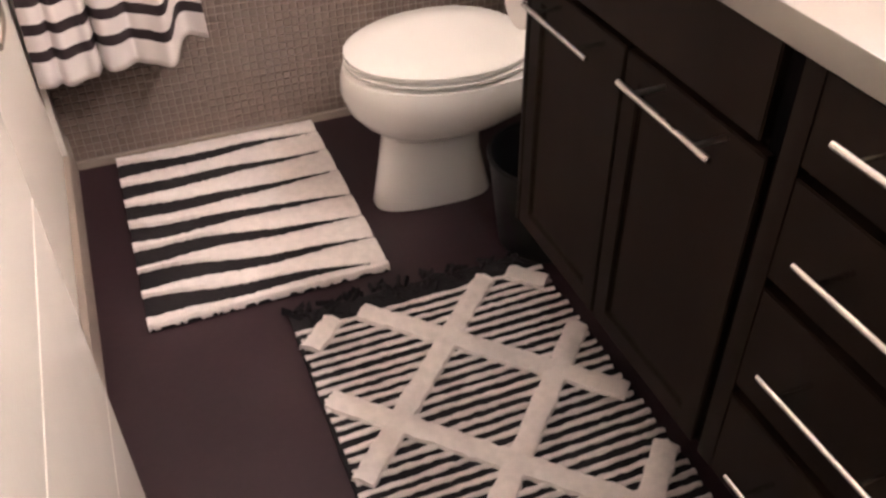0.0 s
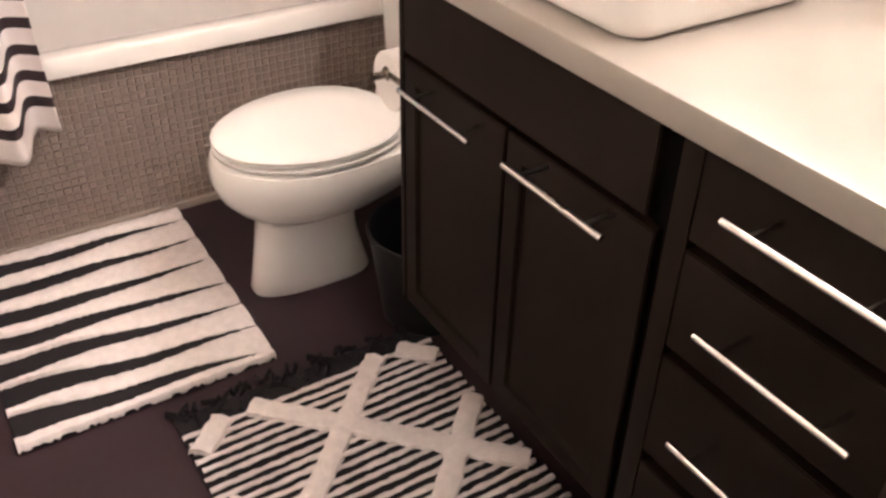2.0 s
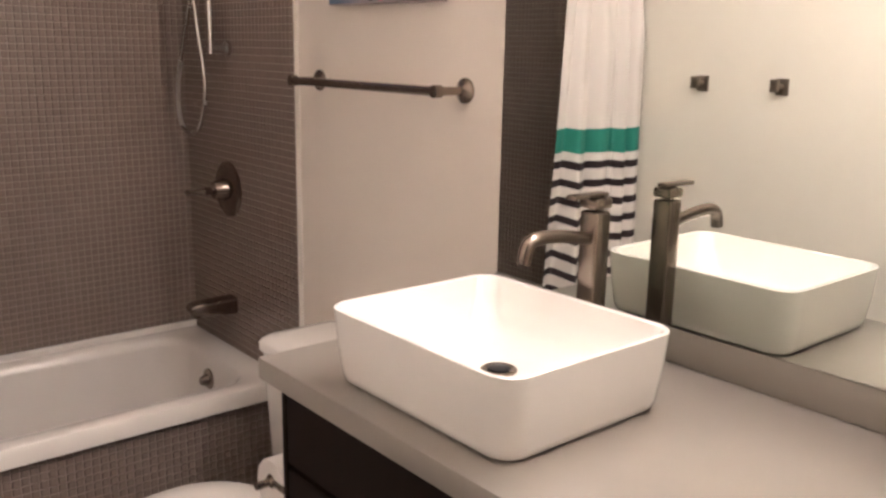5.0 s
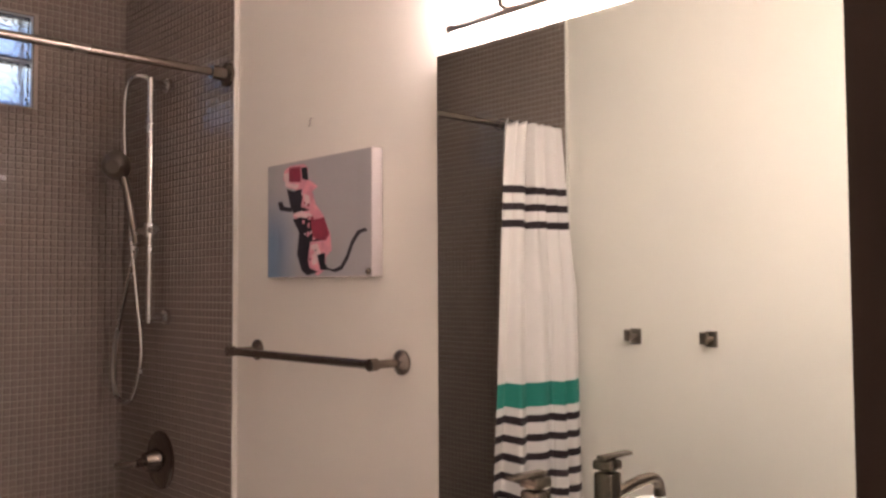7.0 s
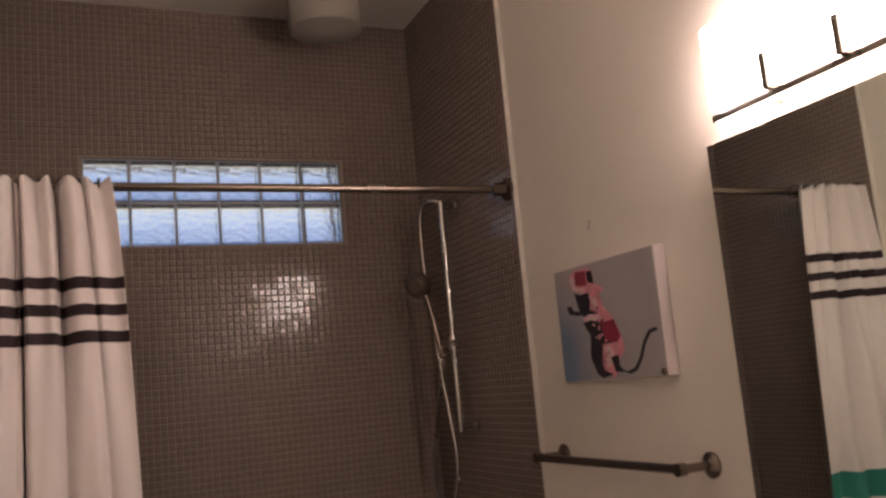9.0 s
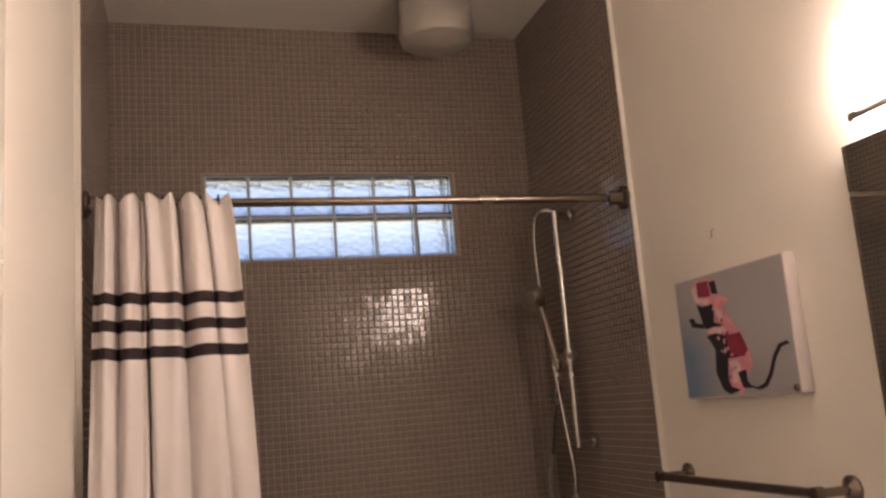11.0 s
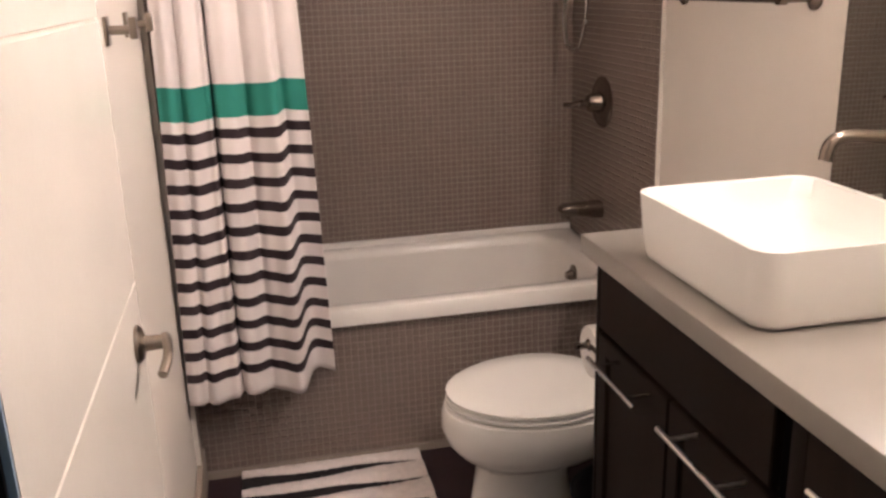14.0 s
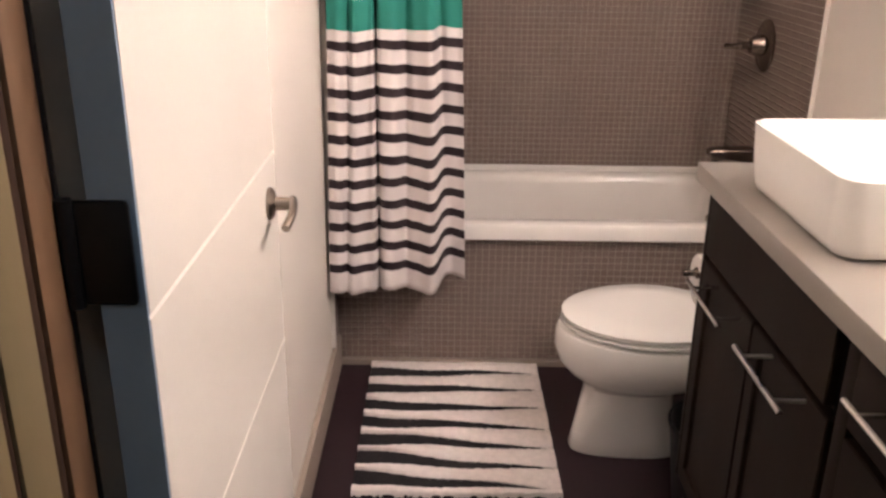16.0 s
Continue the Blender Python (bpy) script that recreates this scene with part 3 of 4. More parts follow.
lamp = holder("ceiling_lamp", (1.05, 2.90, CEIL), "round glass drum ceiling lamp over the tub", "ceiling lamp")
part("base", lathe(bmesh.new(), [(0.0, 0), (0.075, 0), (0.075, -0.018), (0.0, -0.02)], (1.05, 2.90, CEIL - 0.0005), "z"), STEEL, lamp)
part("glass_shade", lathe(bmesh.new(), [(0.108, -0.012), (0.114, -0.02), (0.116, -0.13), (0.108, -0.158), (0.07, -0.172), (0.0, -0.176), (0.0, -0.170), (0.068, -0.166), (0.103, -0.153), (0.110, -0.13), (0.108, -0.02)], (1.05, 2.90, CEIL), "z"), LAMPGLASS, lamp)

# ---- toilet ----
TYC = 2.150


def egg(bm, z, front, back, half, cx, power=2.3, n=40):
    """A closed outline, longer to the front (towards lower x) than to the back."""
    out = []
    for k in range(n):
        a = 2 * math.pi * k / n
        c, s_ = math.cos(a), math.sin(a)
        ex = math.copysign(abs(c) ** (2 / power), c)
        ey = math.copysign(abs(s_) ** (2 / power), s_)
        x = cx + (back if ex > 0 else front) * ex
        taper = 1 - 0.10 * max(0, -ex) ** 2
        out.append(bm.verts.new((x, TYC + half * ey * taper, z)))
    return out


toilet = holder("toilet", (1.05, TYC, 0), "white porcelain toilet with its lid closed", "toilet")
bm = bmesh.new()
C = 0.95
rings = [egg(bm, z, C - f, b, h, C, p) for z, f, b, h, p in (
    (0.0, 0.760, 0.104, 0.066, 2.8), (0.006, 0.758, 0.106, 0.068, 2.8), (0.05, 0.766, 0.094, 0.068, 2.6), (0.13, 0.780, 0.076, 0.070, 2.5),
    (0.190, 0.789, 0.074, 0.074, 2.5), (0.215, 0.776, 0.09, 0.108, 2.4), (0.238, 0.742, 0.16, 0.140, 2.3), (0.270, 0.716, 0.26, 0.162, 2.2),
    (0.310, 0.703, 0.30, 0.173, 2.2), (0.346, 0.706, 0.30, 0.175, 2.2), (0.362, 0.712, 0.30, 0.172, 2.2), (0.368, 0.724, 0.29, 0.163, 2.2))]
skin(bm, rings, True, True)
part("bowl", bm, PORCELAIN, toilet)
bm = bmesh.new()
rings = [egg(bm, z, C - f, 0.21, h, C, 2.15) for z, f, h in ((0.3715, 0.728, 0.165), (0.3735, 0.717, 0.174), (0.380, 0.716, 0.175), (0.383, 0.722, 0.170))]
skin(bm, rings, True, True)
part("seat", bm, PORCELAIN, toilet)
bm = bmesh.new()
rings = [egg(bm, z, C - f, b, h, C, 2.15) for z, f, b, h in ((0.388, 0.726, 0.185, 0.167), (0.389, 0.718, 0.19, 0.174), (0.399, 0.717, 0.19, 0.175), (0.405, 0.727, 0.18, 0.166), (0.409, 0.80, 0.11, 0.10))]
skin(bm, rings, True, True)
part("lid", bm, PORCELAIN, toilet)
bm = bmesh.new()
rings = [round_rect(bm, 1.225 - g, 1.426, TYC - 0.19 - g, TYC + 0.19 + g, z, 0.03) for z, g in ((0.355, -0.01), (0.37, 0.0), (0.675, 0.012))]
skin(bm, rings, True, True)
part("tank", bm, PORCELAIN, toilet)
bm = bmesh.new()
rings = [round_rect(bm, 1.205 + g, 1.427, TYC - 0.212 + g, TYC + 0.212 - g, z, 0.035) for z, g in ((0.6775, 0.004), (0.682, 0.0), (0.698, 0.0), (0.707, 0.006), (0.714, 0.018), (0.718, 0.05))]
skin(bm, rings, True, True)
part("tank_lid", bm, PORCELAIN, toilet)
for dy in (-0.07, 0.07):
    part("seat_hinge", boxed(1.143, 1.185, TYC + dy - 0.015, TYC + dy + 0.015, 0.366, 0.402, bevel=0.006), PORCELAIN, toilet)

# ---- waste bin between toilet and cabinet ----
BCX, BCY, BH = 1.080, 1.882, 0.238
waste_bin = holder("waste_bin", (BCX, BCY, 0), "small black plastic waste bin, tapered, on the floor", "waste bin")
part("shell", lathe(bmesh.new(), [(0.0, 0.0005), (0.098, 0.0005), (0.103, 0.006), (0.130, BH - 0.012), (0.126, BH - 0.012), (0.099, 0.008), (0.0, 0.006)], (BCX, BCY, 0), "z", 40), BINPLASTIC, waste_bin)
bm = bmesh.new()
rings = [[bm.verts.new((BCX + r * math.cos(2 * math.pi * k / 40), BCY + r * math.sin(2 * math.pi * k / 40), BH + h)) for k in range(40)]
         for r, h in ((0.1262, -0.0115), (0.1330, -0.0115), (0.1345, -0.006), (0.1325, 0.0), (0.1275, 0.0), (0.1258, -0.004))]
skin(bm, rings + rings[:1])
part("rim", bm, BINPLASTIC, waste_bin)

# ---- vanity ----
FX, VY0, VY1, VZ0, VZ1 = 0.914, 0.752, 1.690, 0.230, 0.864
vanity = holder("vanity_cabinet", (1.15, 1.2, VZ0), "dark espresso wall-hung vanity with doors and drawers", "cabinet")
part("body", boxed(FX + 0.022, XR - 0.001, VY0, VY1, VZ0, VZ1, bevel=0.002), ESPRESSO, vanity)
part("end_panel", boxed(FX + 0.001, XR - 0.001, VY1 + 0.0005, VY1 + 0.014, VZ0, VZ1, bevel=0.002), ESPRESSO, vanity)
part("stile", boxed(FX + 0.002, FX + 0.0215, 1.0635, 1.094, VZ0 + 0.002, VZ1 - 0.001, bevel=0.0015), ESPRESSO, vanity)
# strip set in the gap beside the stile, its shadow put into the colour
part("stile_gap_shade", boxed(FX + 0.014, FX + 0.0215, 1.0945, 1.124, VZ0 + 0.002, VZ1 - 0.001), GAPSHADE, vanity, "recessed strip coloured black as the gap's shade", smooth=False)


def front(name, y0, y1, z0, z1, shaker):
    bm = boxed(FX, FX + 0.020, y0, y1, z0, z1)
    if shaker:
        face = min(bm.faces, key=lambda f: f.calc_center_median().x)
        bmesh.ops.inset_individual(bm, faces=[face], thickness=0.052)
        bmesh.ops.inset_individual(bm, faces=[face], thickness=0.004, depth=-0.007)
    bm.normal_update()
    sharp = [e for e in bm.edges if e.is_manifold and e.calc_face_angle() > 1.0]
    bmesh.ops.bevel(bm, geom=sharp, offset=0.0018, segments=2, affect="EDGES")
    return part(name, bm, ESPRESSO, vanity)


def bar_handle(parent, y0, y1, z):
    y0, y1, z = 0.542 + (y0 - 0.542) * 1.025, 0.542 + (y1 - 0.542) * 1.025, 1.28 + (z - 1.28) * 1.025
    bm = rod(bmesh.new(), (0.866, y0, z), (0.866, y1, z), 0.0043, 16)
    for u in (0.17, 0.83):
        y = y0 + (y1 - y0) * u
        rod(bm, (0.868, y, z), (FX + 0.001, y, z), 0.0034, 12)
    part("handle", bm, STEEL, parent, "brushed steel bar handle")


front("false_front", 1.126, 1.686, 0.737, 0.858, False)
bar_handle(front("door", 1.404, 1.686, 0.236, 0.726, True), 1.402, 1.594, 0.722)
bar_handle(front("door", 1.108, 1.399, 0.236, 0.726, True), 1.128, 1.322, 0.728)
for z0, z1, h in ((0.745, 0.858, 0.838), (0.592, 0.731, 0.697), (0.410, 0.576, 0.535), (0.236, 0.391, 0.355)):
    bar_handle(front("drawer", 0.760, 1.061, z0, z1, False), 0.790, 0.977, h)

CT = 0.904
counter = holder("countertop", (1.15, 1.25, CT - 0.038), "light grey quartz countertop with a low backsplash", "countertop")
part("slab", boxed(0.897, XR - 0.0005, YD + 0.002, 1.745, CT - 0.037, CT, bevel=0.0025), QUARTZ, counter)
part("backsplash", boxed(XR - 0.020, XR - 0.0005, YD + 0.003, 1.745, CT + 0.0005, 0.964, bevel=0.002), QUARTZ, counter)

basin = holder("vessel_basin", (1.075, 1.375, CT), "white rectangular vessel basin with rounded corners", "basin")
BX0, BX1, BY0, BY1, BZ = 0.931, 1.262, 1.207, 1.600, 1.021
bm = bmesh.new()
rings = [round_rect(bm, BX0 + g, BX1 - g, BY0 + g, BY1 - g, z, r, 10) for z, g, r in (
    (CT + 0.0005, 0.026, 0.026), (CT + 0.0035, 0.026, 0.026), (CT + 0.004, 0.016, 0.034), (CT + 0.008, 0.012, 0.038), (CT + 0.018, 0.009, 0.040), (0.965, 0.004, 0.040), (BZ - 0.005, 0.001, 0.038),
    (BZ - 0.001, 0.001, 0.038), (BZ, 0.003, 0.036), (BZ, 0.007, 0.034), (BZ - 0.002, 0.010, 0.032), (0.990, 0.017, 0.036), (0.957, 0.030, 0.045), (0.942, 0.050, 0.05), (0.937, 0.085, 0.05), (0.935, 0.14, 0.02))]
skin(bm, rings, True, True)
part("bowl", bm, PORCELAIN, basin)
DRAIN = (1.108, 1.407, 0.9355)
drain = part("drain", lathe(bmesh.new(), [(0.0, 0), (0.027, 0), (0.027, 0.003), (0.023, 0.0045), (0.019, 0.003), (0.0, 0.002)], DRAIN, "z"), BRONZE, basin, "dark metal drain ring")
part("stopper", lathe(bmesh.new(), [(0.0, 0.0025), (0.0165, 0.0025), (0.0165, 0.005), (0.012, 0.0065), (0.0, 0.007)], DRAIN, "z"), BLACKMETAL, drain, "black drain stopper")

FQX, FQY = 1.3165, 1.418
faucet = holder("tall_faucet", (FQX, FQY, CT), "tall brushed nickel vessel faucet with a curved spout", "faucet")
part("column", boxed(FQX - 0.018, FQX + 0.018, FQY - 0.018, FQY + 0.018, CT + 0.0005, 1.150, bevel=0.006, seg=3), BRONZE, faucet)
part("cap", boxed(FQX - 0.0185, FQX + 0.0185, FQY - 0.0185, FQY + 0.0185, 1.153, 1.170, bevel=0.004), BRONZE, faucet)
part("lever", boxed(FQX - 0.060, FQX + 0.018, FQY - 0.011, FQY + 0.011, 1.1705, 1.178, bevel=0.003), BRONZE, faucet)
bm = tube(bmesh.new(), [(FQX - 0.015, FQY, 1.106), (FQX - 0.075, FQY, 1.117), (FQX - 0.125, FQY, 1.120), (FQX - 0.148, FQY, 1.110), (FQX - 0.155, FQY, 1.085)], 0.0108, 14)
part("spout", bm, BRONZE, faucet)

tp = holder("paper_holder", (0.935, VY1, 0.66), "nickel paper holder with a white roll on the cabinet side", "paper holder")
part("post", lathe(bmesh.new(), [(0.0, 0), (0.022, 0), (0.022, 0.005), (0.009, 0.010), (0.009, 0.07), (0.013, 0.074), (0.013, 0.086), (0.0, 0.088)], (0.940, VY1 + 0.0135, 0.657), "y"), BRONZE, tp)
part("arm", rod(bmesh.new(), (0.905, VY1 + 0.092, 0.657), (1.06, VY1 + 0.092, 0.657), 0.007), BRONZE, tp)
part("paper_roll", lathe(bmesh.new(), [(0.02, 0), (0.052, 0), (0.054, 0.003), (0.054, 0.097), (0.052, 0.10), (0.02, 0.10)], (0.935, VY1 + 0.092, 0.642), "x"), PAPER, tp)

# ---- mirror wall ----
tagged(thing("mirror", boxed(XR - 0.0215, XR - 0.0005, YD + 0.004, 1.734, 0.966, 1.898), MIRROR, "", "", smooth=False),
       "large frameless mirror above the vanity backsplash", "mirror")

vl = holder("vanity_light", (XR, 1.25, 1.95), "row of lit frosted glass shades on a rail above the mirror", "wall lamp")
part("rail", boxed(XR - 0.060, XR - 0.044, 0.765, 1.668, 1.921, 1.935, bevel=0.003), NICKEL, vl)
for y in (0.92, 1.56):
    part("wall_arm", rod(bmesh.new(), (XR - 0.046, y, 1.929), (XR - 0.0005, y, 1.929), 0.005), NICKEL, vl)
for k in range(6):
    y1 = 1.665 - 0.150 * k
    part("shade", boxed(XR - 0.069, XR - 0.030, y1 - 0.134, y1, 1.938, 2.095, bevel=0.010, seg=3), SHADE, vl, "glowing frosted glass shade")
    if k:
        part("bracket", boxed(XR - 0.072, XR - 0.050, y1 + 0.0012, y1 + 0.0148, 1.933, 1.996, bevel=0.002), NICKEL, vl)

# ---- things on the walls ----
bar = holder("towel_bar", (XR, 2.13, 1.31), "bare brushed nickel towel bar with round flanges", "towel bar")
for y in (1.862, 2.405):
    part("flange", lathe(bmesh.new(), [(0.0, 0), (0.025, 0), (0.025, -0.005), (0.018, -0.010), (0.0085, -0.014), (0.0085, -0.064), (0.0125, -0.067), (0.0125, -0.085), (0.0, -0.087)], (XR - 0.0005, y, 1.31), "x"), BRONZE, bar)
part("bar", rod(bmesh.new(), (XR - 0.076, 1.862, 1.31), (XR - 0.076, 2.405, 1.31), 0.0095), BRONZE, bar)

PX, PY0, PY1, PZ0, PZ1 = 1.401, 1.922, 2.319, 1.483, 1.749
pic = holder("wall_canvas", (XR, 2.11, PZ0), "grey canvas print with pink and black shapes", "picture")
part("canvas", boxed(PX, XR - 0.0005, PY0, PY1, PZ0, PZ1, bevel=0.002), CANVAS_EDGE, pic, "white canvas edge")


def blot(points, depth, material, name):
    """A flat printed patch; points run as shares of the print, from its far side (0) to its near side (1), and up from its foot."""
    bm = bmesh.new()
    vs = [bm.verts.new((PX - depth, PY1 - u * (PY1 - PY0), PZ0 + v * (PZ1 - PZ0))) for u, v in points]
    bm.faces.new(vs)
    part(name, bm, material, pic, smooth=False)


blot([(0.01, 0.01), (0.99, 0.01), (0.99, 0.99), (0.01, 0.99)], 0.0006, PRINT_GREY, "print")
blot([(0.173, 0.865), (0.189, 0.935), (0.254, 0.968), (0.389, 0.961), (0.427, 0.922), (0.427, 0.828), (0.481, 0.788), (0.524, 0.754), (0.470, 0.719), (0.503, 0.607), (0.578, 0.506), (0.643, 0.338), (0.654, 0.218), (0.600, 0.166), (0.595, 0.065), (0.524, 0.013), (0.362, 0.125), (0.341, 0.412), (0.281, 0.537), (0.362, 0.733), (0.227, 0.780)], 0.0014, PRINT_PINK, "print_patch")
blot([(0.178, 0.903), (0.232, 0.914), (0.238, 0.817), (0.341, 0.793), (0.319, 0.757), (0.200, 0.798)], 0.0016, PRINT_PALE, "print_patch")
blot([(0.238, 0.951), (0.351, 0.943), (0.362, 0.809), (0.238, 0.831)], 0.0018, PRINT_RED, "print_patch")
blot([(0.362, 0.932), (0.422, 0.932), (0.432, 0.818), (0.373, 0.836)], 0.0020, PRINT_DARK, "print_patch")
blot([(0.216, 0.771), (0.281, 0.743), (0.368, 0.751), (0.378, 0.683), (0.362, 0.600), (0.449, 0.566), (0.286, 0.551), (0.254, 0.612)], 0.0022, PRINT_DARK, "print_patch")
blot([(0.119, 0.663), (0.168, 0.667), (0.189, 0.620), (0.265, 0.602), (0.270, 0.563), (0.146, 0.591)], 0.0024, PRINT_DARK, "print_patch")
blot([(0.281, 0.542), (0.362, 0.567), (0.476, 0.521), (0.449, 0.487), (0.335, 0.508)], 0.0026, PRINT_PALE, "print_patch")
blot([(0.281, 0.499), (0.362, 0.514), (0.449, 0.487), (0.584, 0.436), (0.600, 0.305), (0.454, 0.298), (0.432, 0.144), (0.449, 0.078), (0.535, 0.045), (0.427, 0.018), (0.373, 0.058), (0.324, 0.199), (0.346, 0.383)], 0.0028, PRINT_DARK, "print_patch")
blot([(0.459, 0.476), (0.589, 0.491), (0.638, 0.348), (0.600, 0.300), (0.481, 0.324)], 0.0030, PRINT_RED, "print_patch")
blot([(0.459, 0.269), (0.524, 0.283), (0.557, 0.206), (0.524, 0.115), (0.476, 0.100)], 0.0032, PRINT_PALE, "print_patch")
blot([(0.524, 0.185), (0.600, 0.199), (0.600, 0.111), (0.638, 0.058), (0.557, 0.062)], 0.0034, PRINT_DARK, "print_patch")
blot([(0.395, 0.710), (0.449, 0.684), (0.459, 0.607), (0.405, 0.604)], 0.0036, PRINT_PALE, "print_patch")
blot([(0.514, 0.433), (0.600, 0.388), (0.611, 0.332), (0.535, 0.347)], 0.0038, PRINT_RED, "print_patch")
strip = [(0.578, 0.098), (0.616, 0.064), (0.665, 0.047), (0.730, 0.072), (0.784, 0.155), (0.827, 0.269), (0.881, 0.346), (0.946, 0.363)]
blot([(u, v + 0.014) for u, v in strip] + [(u + 0.022, v - 0.010) for u, v in strip[::-1]], 0.0016, PRINT_DARK, "print_patch")

blotter = random.Random(11)
for k in range(22):
    v = blotter.uniform(0.12, 0.90)
    u = 0.53 - 0.22 * v + blotter.uniform(-0.05, 0.06)
    r = blotter.uniform(0.008, 0.018)
    blot([(u + r * blotter.uniform(0.5, 1.3) * math.cos(a), v + 1.4 * r * blotter.uniform(0.5, 1.3) * math.sin(a)) for a in [2 * math.pi * q / 7 for q in range(7)]],
         0.0044 + 0.00005 * k, blotter.choice((PRINT_PINK, PRINT_PALE, PRINT_RED, PRINT_DARK)), "print_patch")
part("corner_pin", lathe(bmesh.new(), [(0.0, 0.002), (0.007, 0.002), (0.007, -0.004), (0.004, -0.007), (0.0, -0.007)], (PX, PY0 + 0.010, PZ0 + 0.010), "x"), BRONZE, pic, "small dark corner pin")
thing("nail", tube(bmesh.new(), [(XR + 0.001, 2.176, 1.848), (XR - 0.006, 2.176, 1.846), (XR - 0.007, 2.176, 1.832), (XR - 0.011, 2.176, 1.829)], 0.0018, 6), NICKEL, "small bare steel nail in the cream wall", "nail")

for y in (1.925, 2.200):
    hook = holder("robe_hook", (XL, y, 1.295), "small square nickel robe hook on the side wall", "hook", group="robe hooks")
    part("base", boxed(XL + 0.0005, XL + 0.007, y - 0.020, y + 0.020, 1.272, 1.322, bevel=0.002), NICKEL, hook)
    bm = rod(bmesh.new(), (XL + 0.006, y, 1.298), (XL + 0.046, y, 1.298), 0.008)
    box(bm, XL + 0.042, XL + 0.055, y - 0.013, y + 0.013, 1.282, 1.320, bevel=0.003)
    part("peg", bm, NICKEL, hook)

# ---- rugs ----
mat_ = holder("bath_mat", (0.45, 2.26, 0), "black bath mat with tapering white stripes", "bath mat")
MX0, MX1, MY0, MY1 = 0.192, 0.712, 1.900, 2.576
part("backing", boxed(MX0, MX1, MY0, MY1, 0.0005, 0.012, bevel=0.004), BLACKYARN, mat_)
rng = random.Random(5)
LEFT = [0.097, 0.246, 0.390, 0.510, 0.638, 0.770, 0.900]
RIGHT = [0.089, 0.233, 0.397, 0.557, 0.695, 0.836, 0.968]


def wedge(j, u, phase):
    """Centre and half width of the black wedge j across the mat, wide at one side and closing at the other."""
    c = LEFT[j] + (RIGHT[j] - LEFT[j]) * u + 0.006 * math.sin(7 * u + 2.1 * j)
    return c, 0.047 * max(0.0, 1 - u / 0.97) ** 0.85 * (1 + 0.18 * math.sin(11 * u + phase)) + 0.0035


for k in range(8):
    bm = bmesh.new()
    n = 70
    lines = []
    prof = ((0, 0.004), (0.0, 0.014), (0.15, 0.0205), (0.5, 0.022), (0.85, 0.0205), (1.0, 0.014), (1.0, 0.004))
    for i in range(n + 1):
        u = i / n
        far = 0.0 if k == 0 else sum(wedge(k - 1, u, k + 2.0))
        near = 1.0
        if k < 7:
            c, half = wedge(k, u, k + 0.5)
            near = c - half
        far, near = far + rng.uniform(-0.003, 0.003), max(near, far + 0.008) + rng.uniform(-0.003, 0.003)
        x, dz = MX0 + (MX1 - MX0) * u, rng.uniform(0, 0.002)
        lines.append([bm.verts.new((x, MY1 - (MY1 - MY0) * (far + (near - far) * s_), h + dz)) for s_, h in prof])
    for a, b in zip(lines, lines[1:]):
        for q in range(len(prof) - 1):
            bm.faces.new((a[q], a[q + 1], b[q + 1], b[q]))
    bm.faces.new(lines[0])
    bm.faces.new(lines[-1][::-1])
    part("stripe", bm, WHITEYARN, mat_, "raised white pile stripe")

rug = holder("lattice_rug", (0.755, 1.38, 0), "black rug with thin white ribs and a white diamond lattice", "rug")
RX0, RX1, RY0, RY1 = 0.471, 1.020, 0.975, 1.785
part("backing", boxed(RX0 - 0.004, RX1 + 0.004, RY0, RY1 + 0.05, 0.0005, 0.010, bevel=0.003), BLACKYARN, rug)


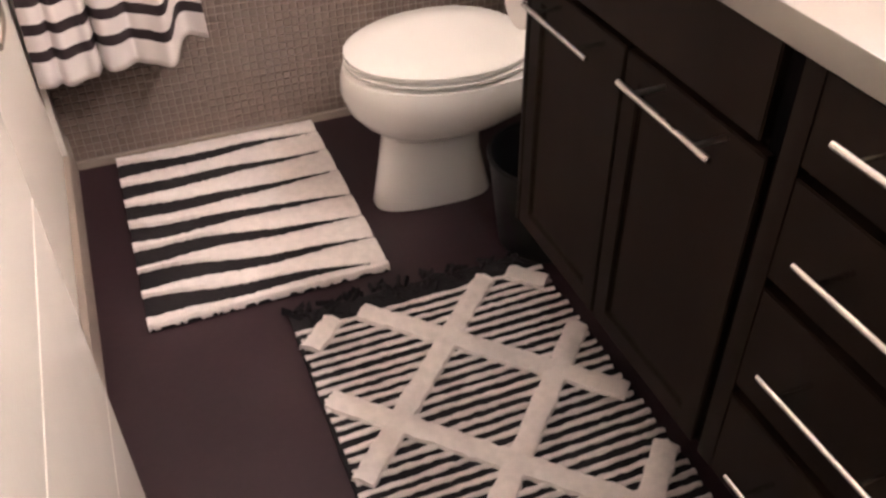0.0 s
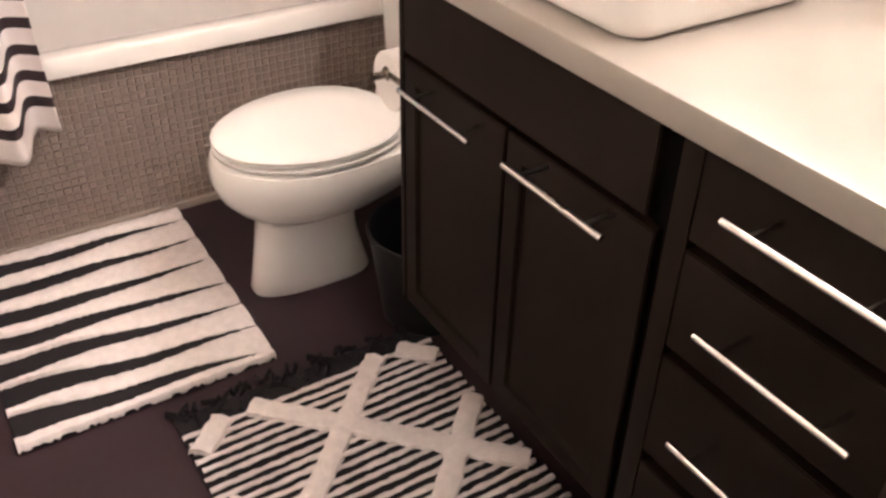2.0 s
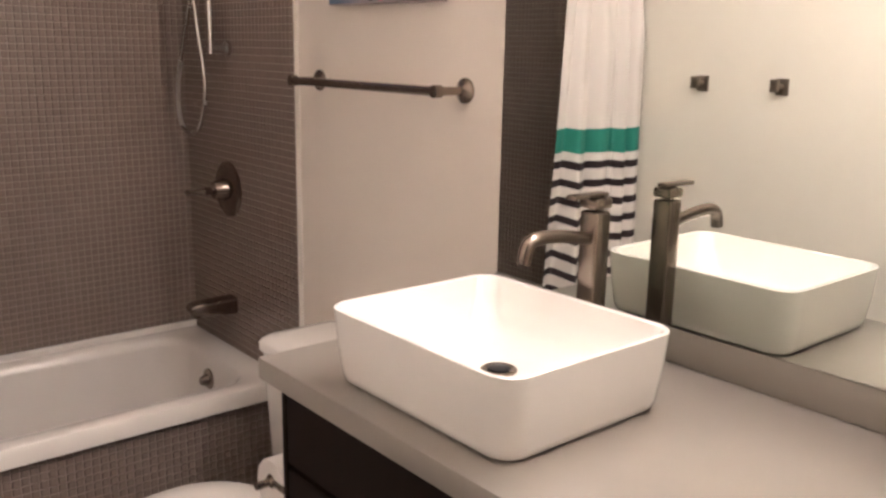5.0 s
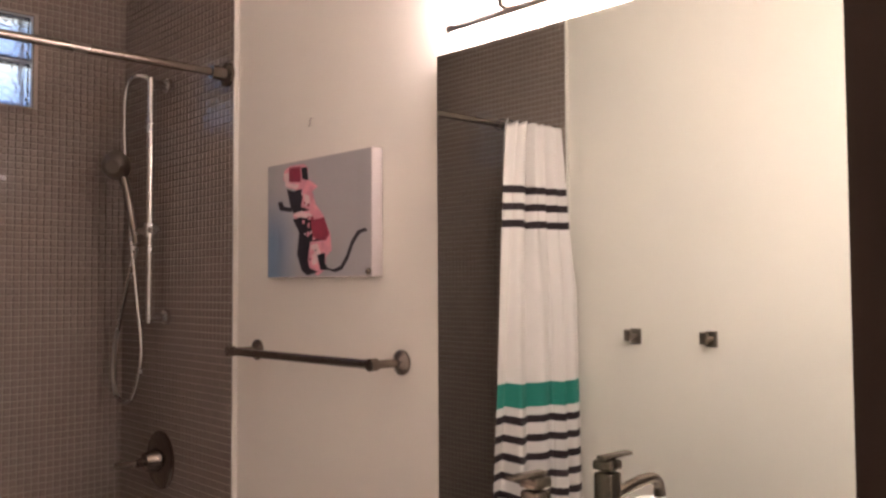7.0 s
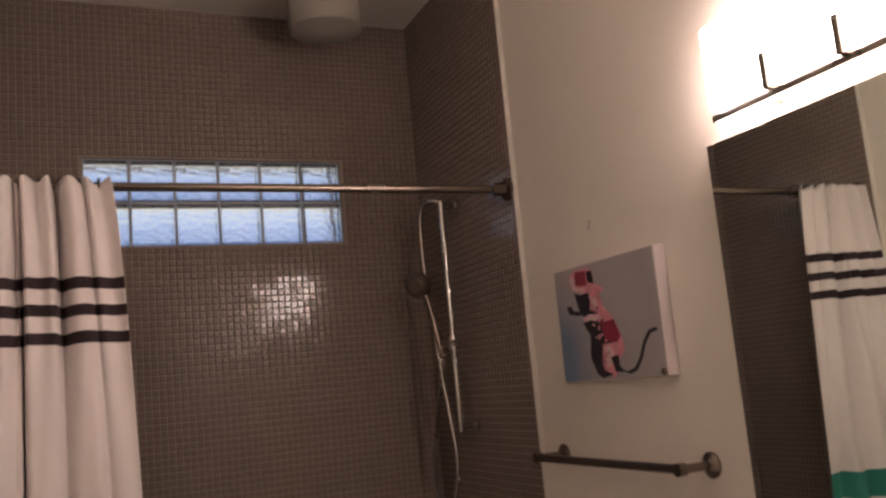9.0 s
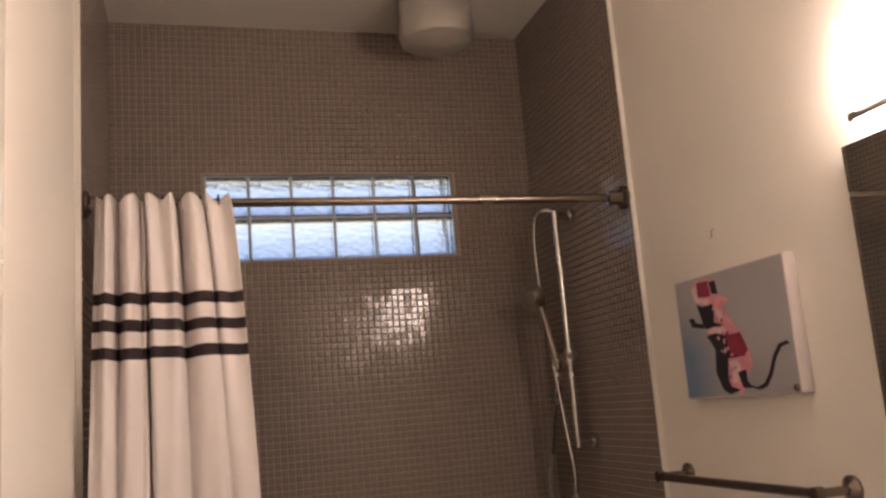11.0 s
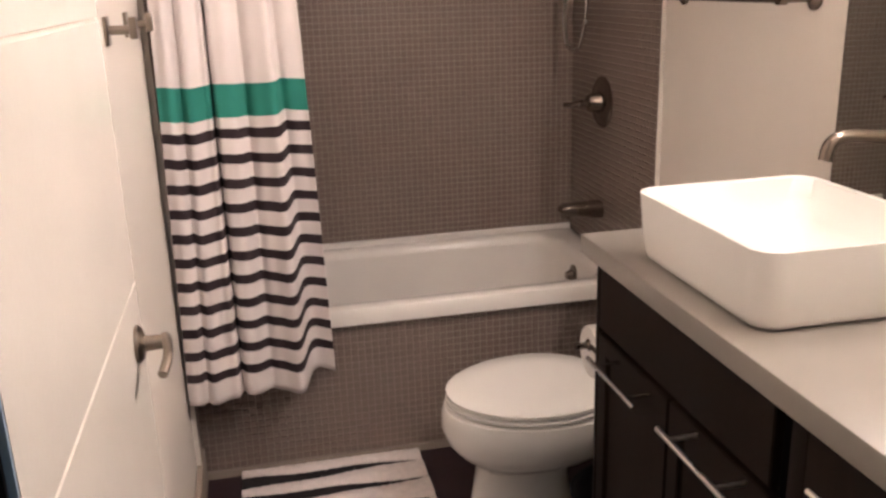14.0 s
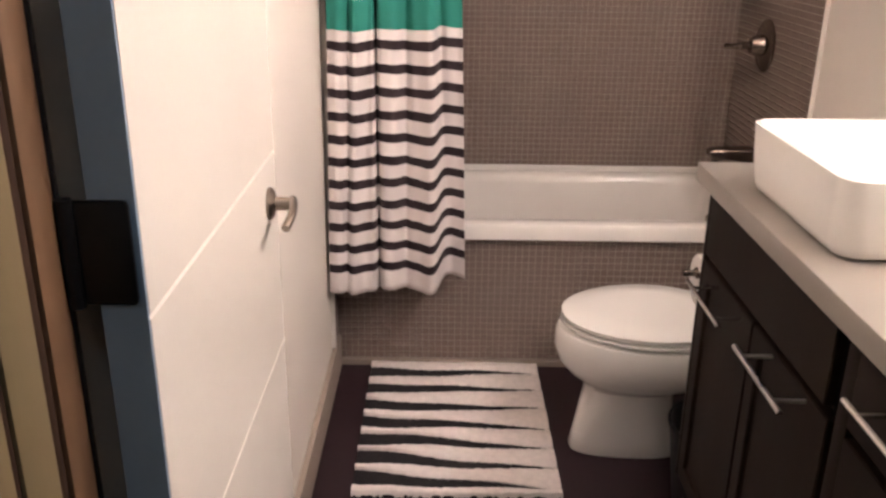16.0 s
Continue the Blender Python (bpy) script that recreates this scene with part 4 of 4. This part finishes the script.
def cord(bm, a, b, half, top, wob):
    """A low pile ridge with ragged edges from a to b."""
    a, b = Vector((*a, 0)), Vector((*b, 0))
    d = (b - a).normalized()
    side = Vector((-d.y, d.x, 0))
    n = max(6, int((b - a).length / 0.012))
    lines = []
    for i in range(n + 1):
        p = a.lerp(b, i / n)
        h0, h1, dz = half + rng.uniform(-wob, wob), half + rng.uniform(-wob, wob), rng.uniform(-wob, wob) * 0.5
        lines.append([bm.verts.new(p + side * s_ + Vector((0, 0, z))) for s_, z in ((-h0, 0.004), (-h0 * 0.85, top * 0.75 + dz), (0, top + dz), (h1 * 0.85, top * 0.75 + dz), (h1, 0.004))])
    for p, q in zip(lines, lines[1:]):
        for k in range(4):
            bm.faces.new((p[k], p[k + 1], q[k + 1], q[k]))
    bm.faces.new(lines[0])
    bm.faces.new(lines[-1][::-1])


ribs = int((RY1 - RY0) / 0.0245)
for k in range(ribs):
    y = RY1 - 0.010 - k * 0.0245
    bm = bmesh.new()
    cord(bm, (RX0 + rng.uniform(-0.004, 0.004), y + rng.uniform(-0.002, 0.002)), (RX1 + rng.uniform(-0.004, 0.004), y + rng.uniform(-0.002, 0.002)), 0.0060, 0.0165, 0.0020)
    part("rib", bm, WHITEYARN, rug)


bm = bmesh.new()
for k in range(90):
    x, y = rng.uniform(RX0, RX1 - 0.02), rng.uniform(RY1 + 0.004, RY1 + 0.06)
    cord(bm, (x, y), (x + rng.uniform(-0.03, 0.03), y + rng.uniform(0.008, 0.03)), 0.004, rng.uniform(0.012, 0.022), 0.0015)
part("fringe", bm, BLACKYARN, rug, "shaggy black yarn fringe")


def clip_line(total, sign):
    """The stretch of the line y = total - sign * x inside the rug."""
    xs = sorted(((total - RY0) / sign, (total - RY1) / sign))
    x0, x1 = max(RX0 + 0.012, xs[0]), min(RX1 - 0.012, xs[1])
    return ((x0, total - sign * x0), (x1, total - sign * x1)) if x1 - x0 > 0.03 else None


for sign, totals in ((1, (2.730, 2.395, 2.062, 1.730)), (-1, (1.235, 0.895, 0.572, 0.247))):
    for total in totals:
        seg = clip_line(total, sign)
        if seg:
            bm = bmesh.new()
            cord(bm, *seg, 0.0245, 0.026, 0.003)
            part("lattice_band", bm, WHITEYARN, rug, "thick white pile band")

# added fill light for the passage's cool daylight, unseen above and behind the camera
hall = holder("hall_fill_light", (0.5, -0.6, CEIL), "added unseen round fill light in the passage", "ceiling lamp")
part("shade", lathe(bmesh.new(), [(0.14, -0.001), (0.15, -0.02), (0.13, -0.06), (0.06, -0.08), (0.0, -0.083)], (0.5, -0.6, CEIL), "z"), HALLFILL, hall)
